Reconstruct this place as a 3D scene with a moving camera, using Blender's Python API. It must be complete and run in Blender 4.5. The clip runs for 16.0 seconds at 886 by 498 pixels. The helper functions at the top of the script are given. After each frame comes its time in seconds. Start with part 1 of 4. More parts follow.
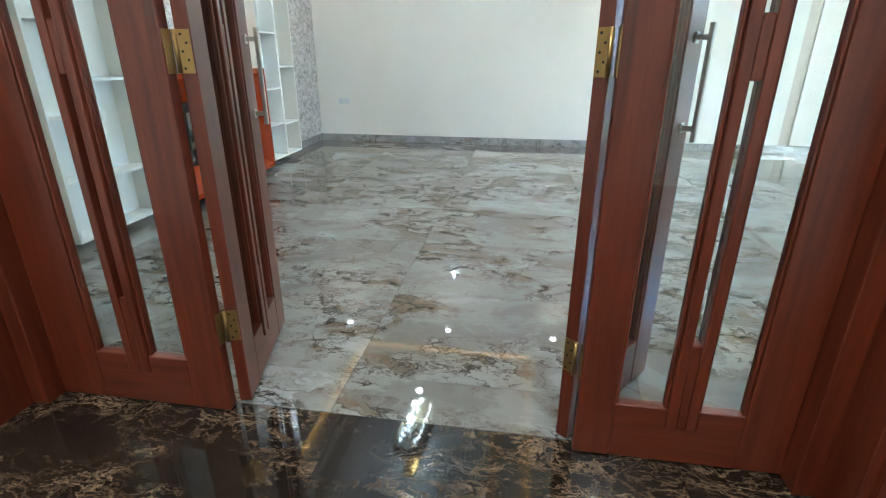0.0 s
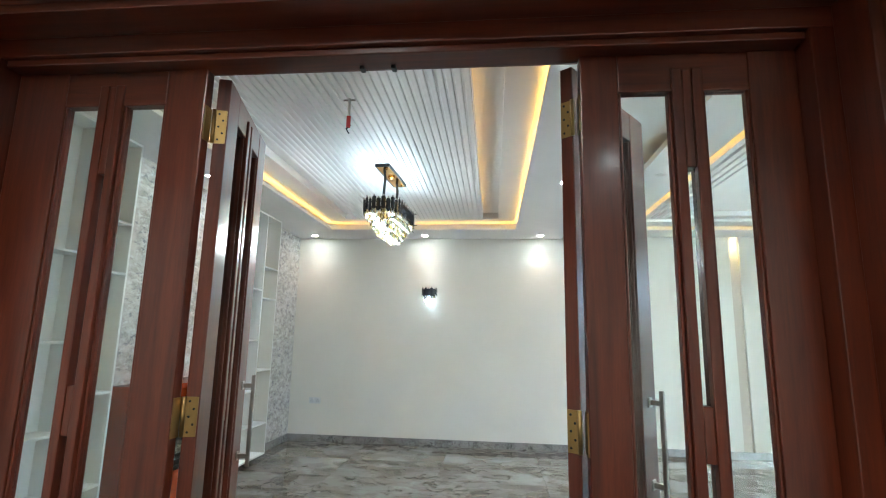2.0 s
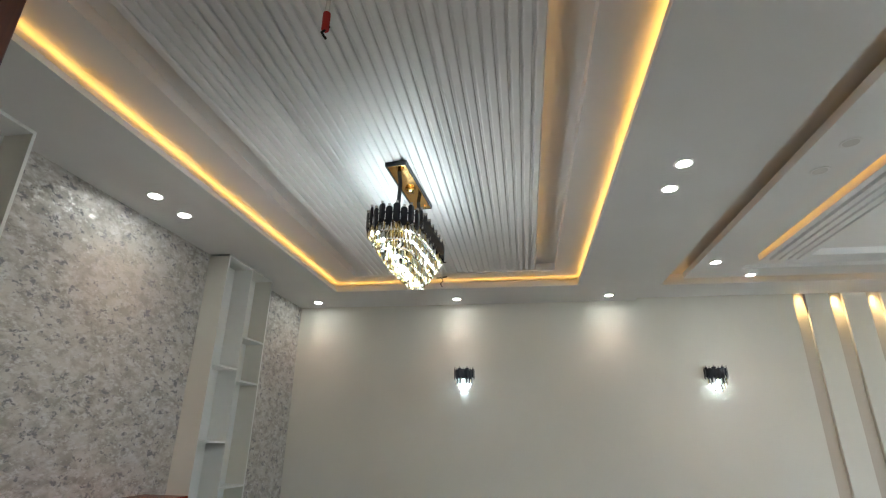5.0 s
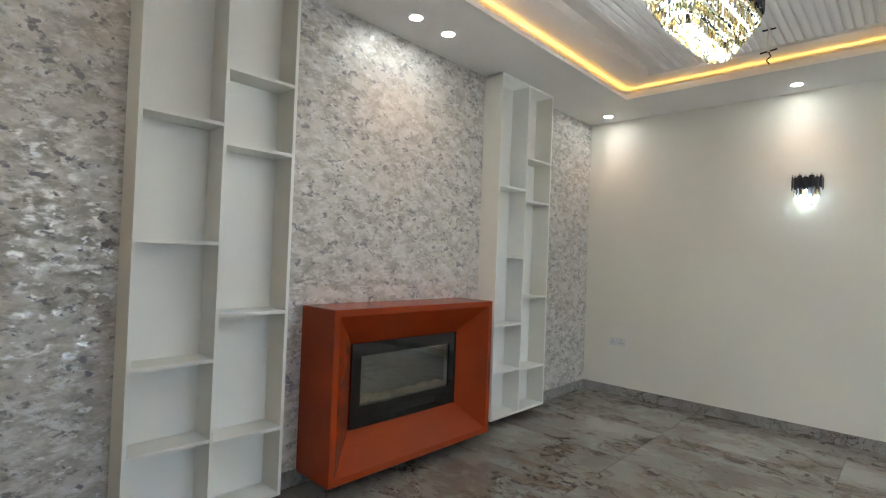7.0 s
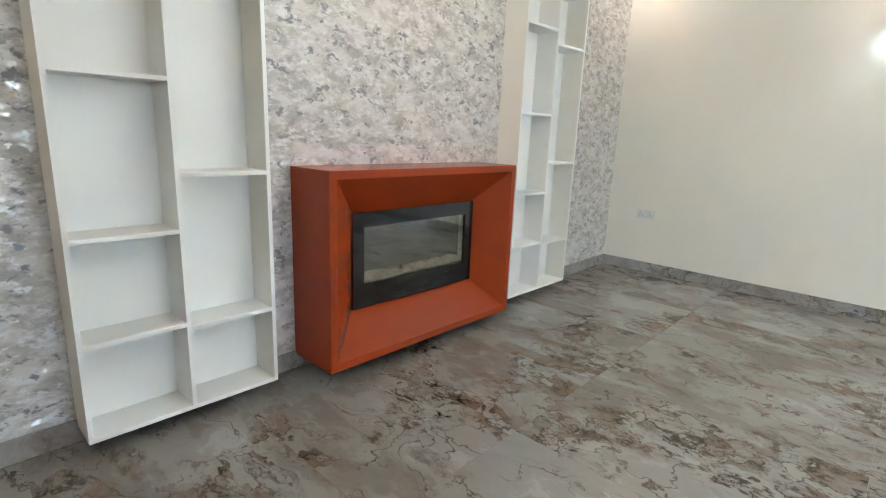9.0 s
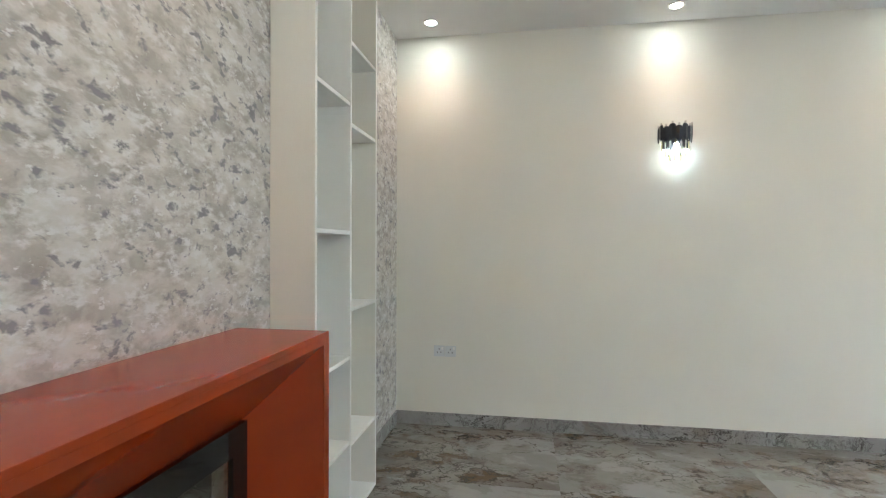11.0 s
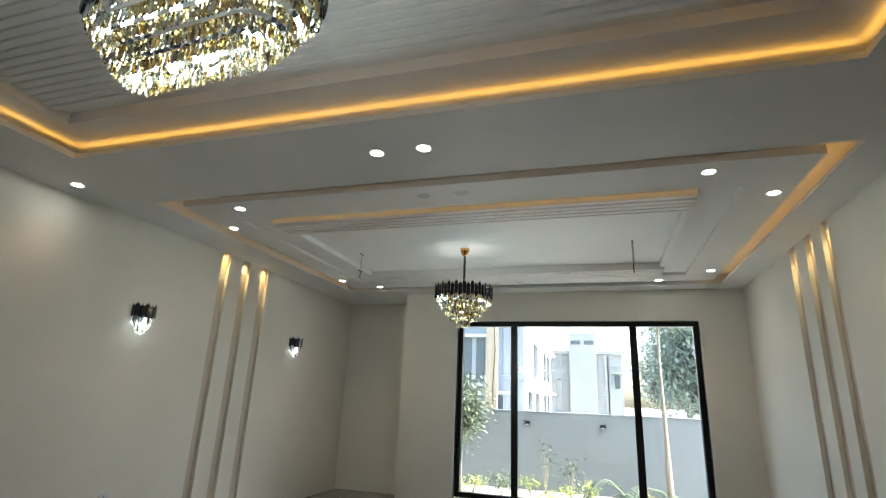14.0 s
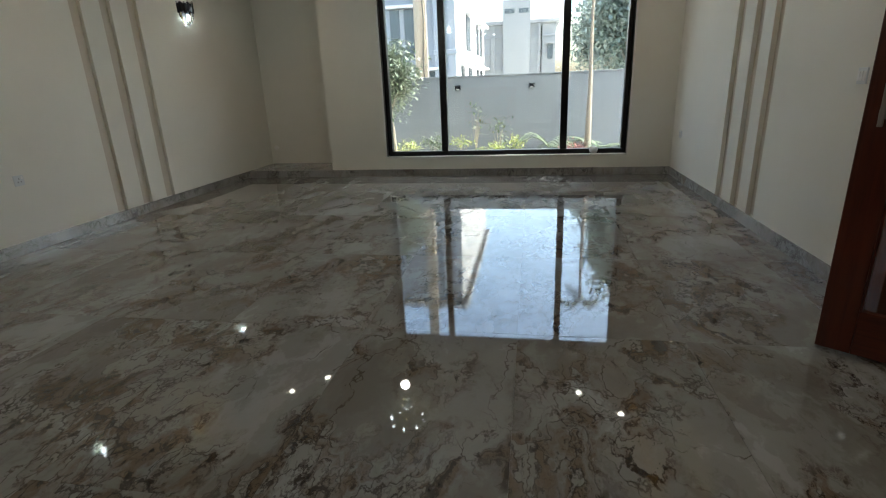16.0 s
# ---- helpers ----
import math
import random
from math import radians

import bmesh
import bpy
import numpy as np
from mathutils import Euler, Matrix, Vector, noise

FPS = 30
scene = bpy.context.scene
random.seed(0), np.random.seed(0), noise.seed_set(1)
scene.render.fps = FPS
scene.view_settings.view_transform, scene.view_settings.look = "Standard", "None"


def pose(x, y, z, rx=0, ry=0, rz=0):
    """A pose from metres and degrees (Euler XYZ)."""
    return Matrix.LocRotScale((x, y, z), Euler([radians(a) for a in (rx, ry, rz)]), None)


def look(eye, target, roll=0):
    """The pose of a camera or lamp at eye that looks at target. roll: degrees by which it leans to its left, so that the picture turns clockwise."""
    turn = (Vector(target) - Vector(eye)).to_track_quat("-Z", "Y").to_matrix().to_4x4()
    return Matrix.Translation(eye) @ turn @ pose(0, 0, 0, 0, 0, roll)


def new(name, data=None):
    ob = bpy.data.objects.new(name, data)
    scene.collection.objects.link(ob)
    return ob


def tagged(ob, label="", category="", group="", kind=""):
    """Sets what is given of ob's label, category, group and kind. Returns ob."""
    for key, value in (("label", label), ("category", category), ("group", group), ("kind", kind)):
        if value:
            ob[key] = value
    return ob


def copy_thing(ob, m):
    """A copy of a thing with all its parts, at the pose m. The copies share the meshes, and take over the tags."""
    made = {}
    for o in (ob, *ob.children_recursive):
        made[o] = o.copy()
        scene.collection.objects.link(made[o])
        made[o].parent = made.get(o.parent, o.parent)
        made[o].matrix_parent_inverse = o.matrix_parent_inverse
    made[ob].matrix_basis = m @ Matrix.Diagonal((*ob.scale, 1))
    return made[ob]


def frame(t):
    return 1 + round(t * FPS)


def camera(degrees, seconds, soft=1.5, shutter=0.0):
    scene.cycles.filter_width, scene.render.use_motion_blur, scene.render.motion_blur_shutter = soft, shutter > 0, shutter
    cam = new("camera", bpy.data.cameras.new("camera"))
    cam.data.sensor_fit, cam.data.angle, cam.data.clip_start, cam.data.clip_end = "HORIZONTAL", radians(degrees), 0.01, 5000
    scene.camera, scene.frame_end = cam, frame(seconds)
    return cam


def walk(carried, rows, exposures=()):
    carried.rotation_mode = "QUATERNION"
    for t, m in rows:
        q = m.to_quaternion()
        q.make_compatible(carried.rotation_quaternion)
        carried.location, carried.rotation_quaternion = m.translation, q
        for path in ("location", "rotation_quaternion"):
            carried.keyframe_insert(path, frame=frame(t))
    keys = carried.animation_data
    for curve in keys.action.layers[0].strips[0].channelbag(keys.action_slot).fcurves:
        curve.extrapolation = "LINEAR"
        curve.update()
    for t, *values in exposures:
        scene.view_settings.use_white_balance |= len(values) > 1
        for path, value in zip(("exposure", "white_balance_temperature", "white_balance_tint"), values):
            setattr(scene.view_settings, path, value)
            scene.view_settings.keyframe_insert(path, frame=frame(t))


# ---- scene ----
cam = camera(82.7, 16.0, 1.15)
PATH = [
    (0, (0.976, 0.256, 1.296), (0.679, 2.092, 0.560), 0.1),
    (0.5, (0.971, 0.252, 1.291), (0.709, 2.090, 0.549), -0.1),
    (1, (0.968, 0.203, 1.411), (0.716, 2.148, 1.027), -0.4),
    (1.5, (0.958, 0.149, 1.540), (0.756, 2.138, 1.606), 0.6),
    (2, (0.923, 0.127, 1.560), (0.724, 2.087, 1.904), 1.2),
    (2.5, (0.882, 0.255, 1.535), (0.650, 2.208, 1.899), 1.2),
    (3, (0.839, 0.576, 1.569), (0.584, 2.511, 2.006), 1.0),
    (3.2, (0.814, 0.685, 1.575), (0.556, 2.607, 2.060), 1.0),
    (5.3, (0.628, 2.007, 1.522), (0.31, 3.849, 2.231), 0.6),
    (5.5, (0.654, 2.124, 1.529), (0.148, 3.935, 2.21), 1.1),
    (6, (0.7, 2.229, 1.528), (-0.237, 3.9, 2.101), 1.7),
    (6.5, (0.688, 2.253, 1.508), (-0.561, 3.771, 1.876), 2.2),
    (7, (0.663, 2.284, 1.444), (-0.704, 3.743, 1.478), 2.2),
    (7.5, (0.642, 2.315, 1.369), (-0.733, 3.739, 1.085), 1.9),
    (8, (0.603, 2.339, 1.346), (-0.753, 3.748, 0.924), 2.3),
    (8.2, (0.543, 2.378, 1.338), (-0.807, 3.784, 0.89), 2.3),
    (10.3, (-0.77, 3.49, 1.294), (-1.887, 5.121, 0.995), -0.5),
    (10.5, (-0.976, 3.662, 1.313), (-1.878, 5.432, 1.084), 0.4),
    (11, (-1.094, 3.825, 1.411), (-1.424, 5.798, 1.398), 0.2),
    (11.5, (-1.111, 3.753, 1.513), (-0.832, 5.722, 1.726), 0.8),
    (12, (-1.102, 3.692, 1.548), (-0.336, 5.49, 1.972), 3.0),
    (12.5, (-1.104, 3.689, 1.605), (0.063, 5.201, 2.2), 3.9),
    (13, (-1.091, 3.656, 1.594), (0.383, 4.823, 2.275), 3.8),
    (13.5, (-1.091, 3.609, 1.561), (0.602, 4.441, 2.224), 3.0),
    (14, (-1.065, 3.577, 1.548), (0.765, 4.15, 2.118), 2.5),
    (14.5, (-1.028, 3.562, 1.513), (0.886, 3.984, 1.91), 1.7),
    (15, (-0.996, 3.575, 1.458), (0.968, 3.936, 1.567), 0.4),
    (15.5, (-0.925, 3.55, 1.333), (1.026, 3.904, 1.07), -0.8),
    (16, (-0.824, 3.534, 1.218), (1.047, 3.874, 0.6), -2.3),
]
EXPOSURE = [(0.0, 5.25, 5150, -4), (1.0, 5.05, 5250, -3), (2.0, 4.8, 5400, -2), (2.6, 4.85, 5400, -3), (3.2, 4.55, 5550, -1), (5.5, 3.85, 5950, 3), (6.5, 4.1, 5900, 3), (7.0, 4.45, 5900, 3), (7.5, 5.05, 5850, 3), (8.0, 5.18, 5800, 3), (10.5, 5.2, 5850, 2),
            (11.0, 4.75, 5850, 2), (12.0, 3.85, 5850, 2), (14.5, 3.15, 6150, 0), (16.0, 2.9, 6200, 0)]
walk(cam, [(t, look(eye, target, roll)) for t, eye, target, roll in PATH], EXPOSURE)

# ---- world, sun and large lights ----
world = bpy.data.worlds.new("sky")
scene.world = world
world.use_nodes = True
wn = world.node_tree.nodes
sky = wn.new("ShaderNodeTexSky")
sky.sky_type, sky.sun_disc = "NISHITA", False
sky.sun_elevation, sky.sun_rotation = radians(52), radians(172)
sky.air_density, sky.dust_density = 1.2, 4.5
world.node_tree.links.new(sky.outputs[0], wn["Background"].inputs[0])
wn["Background"].inputs[1].default_value = 0.15


def lamp(name, kind, energy, colour, m, **kw):
    d = bpy.data.lights.new(name, kind)
    d.energy, d.color = energy, colour
    if kind == "SUN":
        d.angle = kw["angle"]
    if kind == "SPOT":
        d.spot_size, d.spot_blend, d.shadow_soft_size = kw["size"], kw.get("blend", 0.6), 0.03
    if kind == "AREA":
        d.shape, d.size, d.size_y = "RECTANGLE", kw["sx"], kw["sy"]
        d.spread = kw.get("spread", math.pi)
    if kind == "POINT":
        d.shadow_soft_size = kw.get("radius", 0.05)
    ob = new(name, d)
    ob.matrix_world = m
    return ob


lamp("sun", "SUN", 1.9, (1, 0.95, 0.87), look((0, 0, 0), (-0.12, 0.6, -0.78)), angle=radians(2))
WARM, AMBER, COOL = (1, 0.61, 0.40), (1, 0.46, 0.07), (0.80, 0.92, 1.0)

# ---- plan, in metres ----
X0, X1, Y0, Y1 = -2.12, 6.157, 1.755, 7.72      # room faces
ZC, ZP = 3.05, 3.08                             # ceiling beside the shelves, ceiling of the window bay
DC = 0.53                                       # middle of the doorway
WY0, WY1, WZ0, WZ1 = 2.31, 5.55, 0.275, 2.66    # window opening
AY, AX = 6.39, 6.91                             # alcove beside the window


# ---- mesh helpers ----
def add_box(bm, x0, x1, y0, y1, z0, z1, bevel=0.0):
    vs = [bm.verts.new((x, y, z)) for x in (x0, x1) for y in (y0, y1) for z in (z0, z1)]
    fs = [bm.faces.new([vs[i] for i in f]) for f in ((0, 1, 3, 2), (4, 6, 7, 5), (0, 4, 5, 1), (2, 3, 7, 6), (0, 2, 6, 4), (1, 5, 7, 3))]
    if bevel:
        es = list({e for f in fs for e in f.edges})
        bmesh.ops.bevel(bm, geom=es, offset=bevel, segments=2, affect="EDGES", profile=0.5)
    return bm


def box(x0, x1, y0, y1, z0, z1, bevel=0.0):
    return add_box(bmesh.new(), x0, x1, y0, y1, z0, z1, bevel)


def lathe(points, n=24, bm=None, centre=(0, 0, 0), caps=True):
    bm = bm or bmesh.new()
    cx, cy, cz = centre
    rings = [[bm.verts.new((cx + r * math.cos(2 * math.pi * i / n), cy + r * math.sin(2 * math.pi * i / n), cz + z)) for i in range(n)] for r, z in points]
    for a, b in zip(rings, rings[1:]):
        for i in range(n):
            bm.faces.new((a[i], a[(i + 1) % n], b[(i + 1) % n], b[i]))
    if caps:
        bm.faces.new(rings[0][::-1]), bm.faces.new(rings[-1])
    return bm


def tube(points, r, n=8, bm=None):
    """A round bar along a line of points."""
    bm = bm or bmesh.new()
    pts = [Vector(p) for p in points]
    rings = []
    for i, p in enumerate(pts):
        d = (pts[min(i + 1, len(pts) - 1)] - pts[max(i - 1, 0)]).normalized()
        a = d.cross(Vector((0, 0, 1)) if abs(d.z) < 0.9 else Vector((1, 0, 0))).normalized()
        b = d.cross(a)
        rr = r[i] if isinstance(r, (list, tuple)) else r
        rings.append([bm.verts.new(p + rr * (a * math.cos(2 * math.pi * k / n) + b * math.sin(2 * math.pi * k / n))) for k in range(n)])
    for a, b in zip(rings, rings[1:]):
        for k in range(n):
            bm.faces.new((a[k], a[(k + 1) % n], b[(k + 1) % n], b[k]))
    bm.faces.new(rings[0][::-1]), bm.faces.new(rings[-1])
    return bm


def part(name, bm, material, parent=None, label="", smooth=False):
    me = bpy.data.meshes.new(name)
    bmesh.ops.recalc_face_normals(bm, faces=bm.faces)
    bm.to_mesh(me)
    bm.free()
    me.materials.append(material)
    if smooth:
        for p in me.polygons:
            p.use_smooth = True
    ob = new(name, me)
    if parent:
        ob.parent = parent
    if label:
        ob["label"] = label
    return ob


def structure(name, bm, material, label=""):
    return tagged(part(name, bm, material), label, "", "", "structure")


def thing(name, m, label, category, group=""):
    ob = new(name)
    ob.empty_display_size = 0.05
    ob.matrix_world = m
    return tagged(ob, label, category, group)


# ---- materials ----
def material(name, colour=(0.8, 0.8, 0.8), rough=0.5, metal=0.0, **kw):
    m = bpy.data.materials.new(name)
    m.use_nodes = True
    b = m.node_tree.nodes["Principled BSDF"]
    b.inputs["Base Color"].default_value = (*colour, 1)
    b.inputs["Roughness"].default_value, b.inputs["Metallic"].default_value = rough, metal
    for key, value in kw.items():
        b.inputs[key.replace("_", " ")].default_value = value
    return m


class Net:
    """Short names for the nodes of one material."""
    def __init__(self, m):
        self.m, self.t = m, m.node_tree
        self.b = self.t.nodes["Principled BSDF"]

    def node(self, kind, inputs=(), **props):
        n = self.t.nodes.new("ShaderNode" + kind)
        if "operation" in props:
            n.operation = props["operation"]
        if "data_type" in props:
            n.data_type, n.blend_type = props["data_type"], props["blend_type"]
        for k, v in dict(inputs).items():
            if isinstance(v, bpy.types.NodeSocket):
                self.t.links.new(v, n.inputs[k])
            else:
                n.inputs[k].default_value = v
        return n

    def coords(self, scale=(1, 1, 1), obj=False, rot=(0, 0, 0), shift=None):
        src = self.node("TexCoord").outputs["Object"] if obj else self.node("NewGeometry").outputs["Position"]
        if shift is not None:
            src = self.node("VectorMath", {0: src, 1: shift}, operation="ADD").outputs[0]
        return self.node("Mapping", {"Vector": src, "Scale": scale, "Rotation": rot}).outputs[0]

    def noise(self, vec, scale, detail=4, rough=0.55, dist=0.0):
        return self.node("TexNoise", {"Vector": vec, "Scale": scale, "Detail": detail, "Roughness": rough, "Distortion": dist}).outputs["Fac"]

    def ramp(self, fac, stops):
        n = self.node("ValToRGB", {"Fac": fac})
        e = n.color_ramp.elements
        while len(e) < len(stops):
            e.new(0.5)
        for el, (p, c) in zip(e, stops):
            el.position, el.color = p, (*c, 1) if len(c) == 3 else c
        return n.outputs["Color"]

    def mix(self, fac, a, b, mode="MIX"):
        n = self.node("Mix", data_type="RGBA", blend_type=mode)
        for k, v in ((0, fac), (6, a), (7, b)):
            if isinstance(v, bpy.types.NodeSocket):
                self.t.links.new(v, n.inputs[k])
            else:
                n.inputs[k].default_value = (*v, 1) if isinstance(v, tuple) and len(v) == 3 else v
        return n.outputs[2]

    def bump(self, height, strength=0.2, distance=0.01):
        n = self.node("Bump", {"Height": height, "Strength": strength, "Distance": distance})
        self.t.links.new(n.outputs[0], self.b.inputs["Normal"])

    def put(self, key, socket):
        self.t.links.new(socket, self.b.inputs[key])


def paint(name, colour, rough=0.55, weave=0.0):
    m = material(name, colour, rough)
    n = Net(m)
    v = n.coords()
    big = n.noise(v, 0.9, 3)
    dark = tuple(c * 0.93 for c in colour)
    n.put("Base Color", n.mix(n.ramp(big, ((0.3, (0, 0, 0)), (0.7, (1, 1, 1)))), colour, dark))
    fine = n.noise(n.coords((1, 1, 0.35)) if weave else v, 260 if weave else 90, 2)
    n.bump(fine, 0.10 + weave, 0.002)
    return m


def floor_marble():
    """Polished cloudy grey-cream tile: winding bands of ochre stain broken into pale fragments by thin dark cracks."""
    m = material("cream_marble_tile", (0.3, 0.3, 0.28), 0.03, Specular_IOR_Level=0.55)
    n = Net(m)
    r = n.node("ObjectInfo").outputs["Random"]
    def spread(k):
        return n.node("Math", {0: r, 1: k}, operation="MULTIPLY").outputs[0]
    shift = n.node("CombineXYZ", {"X": spread(7.0), "Y": spread(23.0), "Z": spread(5.0)}).outputs[0]
    v = n.coords((0.85, 1.25, 1.0), rot=(0, 0, 0.42), shift=shift)
    def warped(vec, by, scale, amount):
        w = n.node("TexNoise", {"Vector": by, "Scale": scale, "Detail": 5.0, "Roughness": 0.6})
        c = n.node("VectorMath", {0: w.outputs["Color"], 1: (-0.5, -0.5, -0.5)}, operation="ADD").outputs[0]
        return n.node("VectorMath", {0: vec, 1: n.node("VectorMath", {0: c, "Scale": amount}, operation="SCALE").outputs[0]}, operation="ADD").outputs[0]
    def edges(vec, scale, inner, outer):
        e = n.node("TexVoronoi", {"Vector": vec, "Scale": scale})
        e.feature = "DISTANCE_TO_EDGE"
        return n.ramp(e.outputs["Distance"], ((0.0, (1, 1, 1)), (inner, (0.85,) * 3), (outer, (0, 0, 0))))
    def times(a, b):
        return n.mix(1.0, a, b, "MULTIPLY")
    def above(fac, lo, hi, top=1.0):
        return n.ramp(fac, ((lo, (0.0,) * 3), (hi, (top,) * 3)))
    v1 = warped(v, v, 1.3, 0.9)
    v2 = warped(v1, v, 5.5, 0.22)
    v3 = warped(v2, v, 20.0, 0.06)
    # winding bands where two clouds meet
    meet = n.node("Math", {0: n.noise(v2, 0.95, 4, 0.55), 1: 0.5}, operation="SUBTRACT").outputs[0]
    meet = n.node("Math", {0: meet}, operation="ABSOLUTE").outputs[0]
    wide = n.ramp(meet, ((0.0, (1, 1, 1)), (0.05, (0.9,) * 3), (0.115, (0.0,) * 3)))
    core = n.ramp(meet, ((0.0, (1, 1, 1)), (0.018, (0.85,) * 3), (0.05, (0.0,) * 3)))
    gaps = above(n.noise(v1, 1.7, 3, 0.5), 0.40, 0.52)
    wide, core = times(wide, gaps), times(core, gaps)
    cloud = n.noise(v2, 1.5, 6, 0.6)
    base = n.ramp(cloud, ((0.32, (0.150, 0.142, 0.125)), (0.44, (0.185, 0.178, 0.160)), (0.475, (0.225, 0.222, 0.208)), (0.56, (0.240, 0.239, 0.229)), (0.585, (0.285, 0.288, 0.282)), (0.75, (0.315, 0.320, 0.316))))
    ochre = above(n.noise(v3, 4.5, 5, 0.65), 0.42, 0.55, 0.85)
    base = n.mix(times(wide, ochre), base, (0.120, 0.082, 0.046))
    chip = n.node("TexVoronoi", {"Vector": v3, "Scale": 6.5})
    pale = above(n.node("SeparateColor", {"Color": chip.outputs["Color"]}).outputs[0], 0.55, 0.62, 0.75)
    base = n.mix(times(wide, pale), base, (0.27, 0.265, 0.245))
    base = n.mix(times(wide, times(edges(v3, 6.5, 0.014, 0.048), above(n.noise(v2, 5.0, 3), 0.40, 0.50, 0.95))), base, (0.032, 0.024, 0.016))
    base = n.mix(times(core, times(edges(v3, 15.0, 0.03, 0.09), above(n.noise(v3, 7.0, 3), 0.48, 0.56, 0.7))), base, (0.030, 0.022, 0.015))
    base = n.mix(times(wide, above(n.noise(v3, 9.0, 5, 0.7), 0.555, 0.61, 0.92)), base, (0.024, 0.018, 0.013))
    base = n.mix(times(edges(v2, 2.3, 0.005, 0.014), above(n.noise(v, 2.1, 4, 0.6), 0.48, 0.56, 0.85)), base, (0.055, 0.040, 0.026))
    n.put("Base Color", n.mix(1.0, base, (0.88, 0.88, 0.88), "MULTIPLY"))
    n.put("Roughness", n.ramp(cloud, ((0.3, (0.02,) * 3), (0.8, (0.045,) * 3))))
    return m


def marble(name, light, mid, vein, dark, scale=1.0, rough=0.06, vary=True, vein_width=0.03):
    m = material(name, light, rough)
    n = Net(m)
    shift = None
    if vary:
        r = n.node("ObjectInfo").outputs["Random"]
        shift = n.node("CombineXYZ", {"X": n.node("Math", {0: r, 1: 3.0}, operation="MULTIPLY").outputs[0], "Y": 0.0, "Z": n.node("Math", {0: r, 1: 7.0}, operation="MULTIPLY").outputs[0]}).outputs[0]
    v = n.coords((scale, scale * 1.7, scale), shift=shift, rot=(0, 0, 0.35))
    warp = n.node("TexNoise", {"Vector": v, "Scale": 1.3, "Detail": 5.0, "Roughness": 0.6})
    vv = n.node("VectorMath", {0: v, 1: n.node("VectorMath", {0: warp.outputs["Color"], "Scale": 0.9}, operation="SCALE").outputs[0]}, operation="ADD").outputs[0]
    cloud = n.noise(vv, 1.1, 6, 0.62)
    base = n.ramp(cloud, ((0.30, light), (0.50, tuple((a + b) / 2 for a, b in zip(light, mid))), (0.68, mid)))
    stain = n.ramp(n.noise(vv, 0.75, 5, 0.65, 0.6), ((0.54, (0, 0, 0)), (0.70, (1, 1, 1))))
    base = n.mix(stain, base, vein)
    zone = n.ramp(n.noise(v, 0.9, 4, 0.6), ((0.42, (0, 0, 0)), (0.62, (1, 1, 1))))
    for sc, w, amount in ((1.5, vein_width, 1.0), (4.2, vein_width * 0.8, 0.75)):
        crack = n.noise(vv, sc, 7, 0.68, 0.8)
        ridge = n.node("Math", {0: n.node("Math", {0: crack, 1: 0.5}, operation="SUBTRACT").outputs[0]}, operation="ABSOLUTE").outputs[0]
        line = n.ramp(ridge, ((0.0, (amount,) * 3), (w, (0, 0, 0))))
        base = n.mix(n.mix(1.0, line, zone, "MULTIPLY"), base, dark)
    n.put("Base Color", base)
    n.put("Roughness", n.ramp(cloud, ((0.3, (rough,) * 3), (0.8, (rough * 1.6,) * 3))))
    return m


def timber(name, dark, light, axis=2, rough=0.3, scale=1.0):
    m = material(name, light, rough)
    n = Net(m)
    sc = [14 * scale] * 3
    sc[axis] = 0.9 * scale
    v = n.coords(tuple(sc), obj=True)
    r = n.node("ObjectInfo").outputs["Random"]
    v = n.node("VectorMath", {0: v, 1: n.node("CombineXYZ", {"X": r, "Y": r, "Z": r}).outputs[0]}, operation="ADD").outputs[0]
    grain = n.noise(v, 2.2, 8, 0.6, 0.5)
    fine = n.noise(v, 14, 3, 0.6)
    c = n.ramp(grain, ((0.28, dark), (0.5, tuple((a + b) / 2 for a, b in zip(dark, light))), (0.75, light)))
    c = n.mix(n.ramp(fine, ((0.45, (0, 0, 0)), (0.75, (0.35,) * 3))), c, dark)
    n.put("Base Color", c)
    n.bump(fine, 0.08, 0.002)
    return m


def emitter(name, colour, strength):
    m = material(name, colour, 0.5)
    b = m.node_tree.nodes["Principled BSDF"]
    b.inputs["Emission Color"].default_value, b.inputs["Emission Strength"].default_value = (*colour, 1), strength
    return m


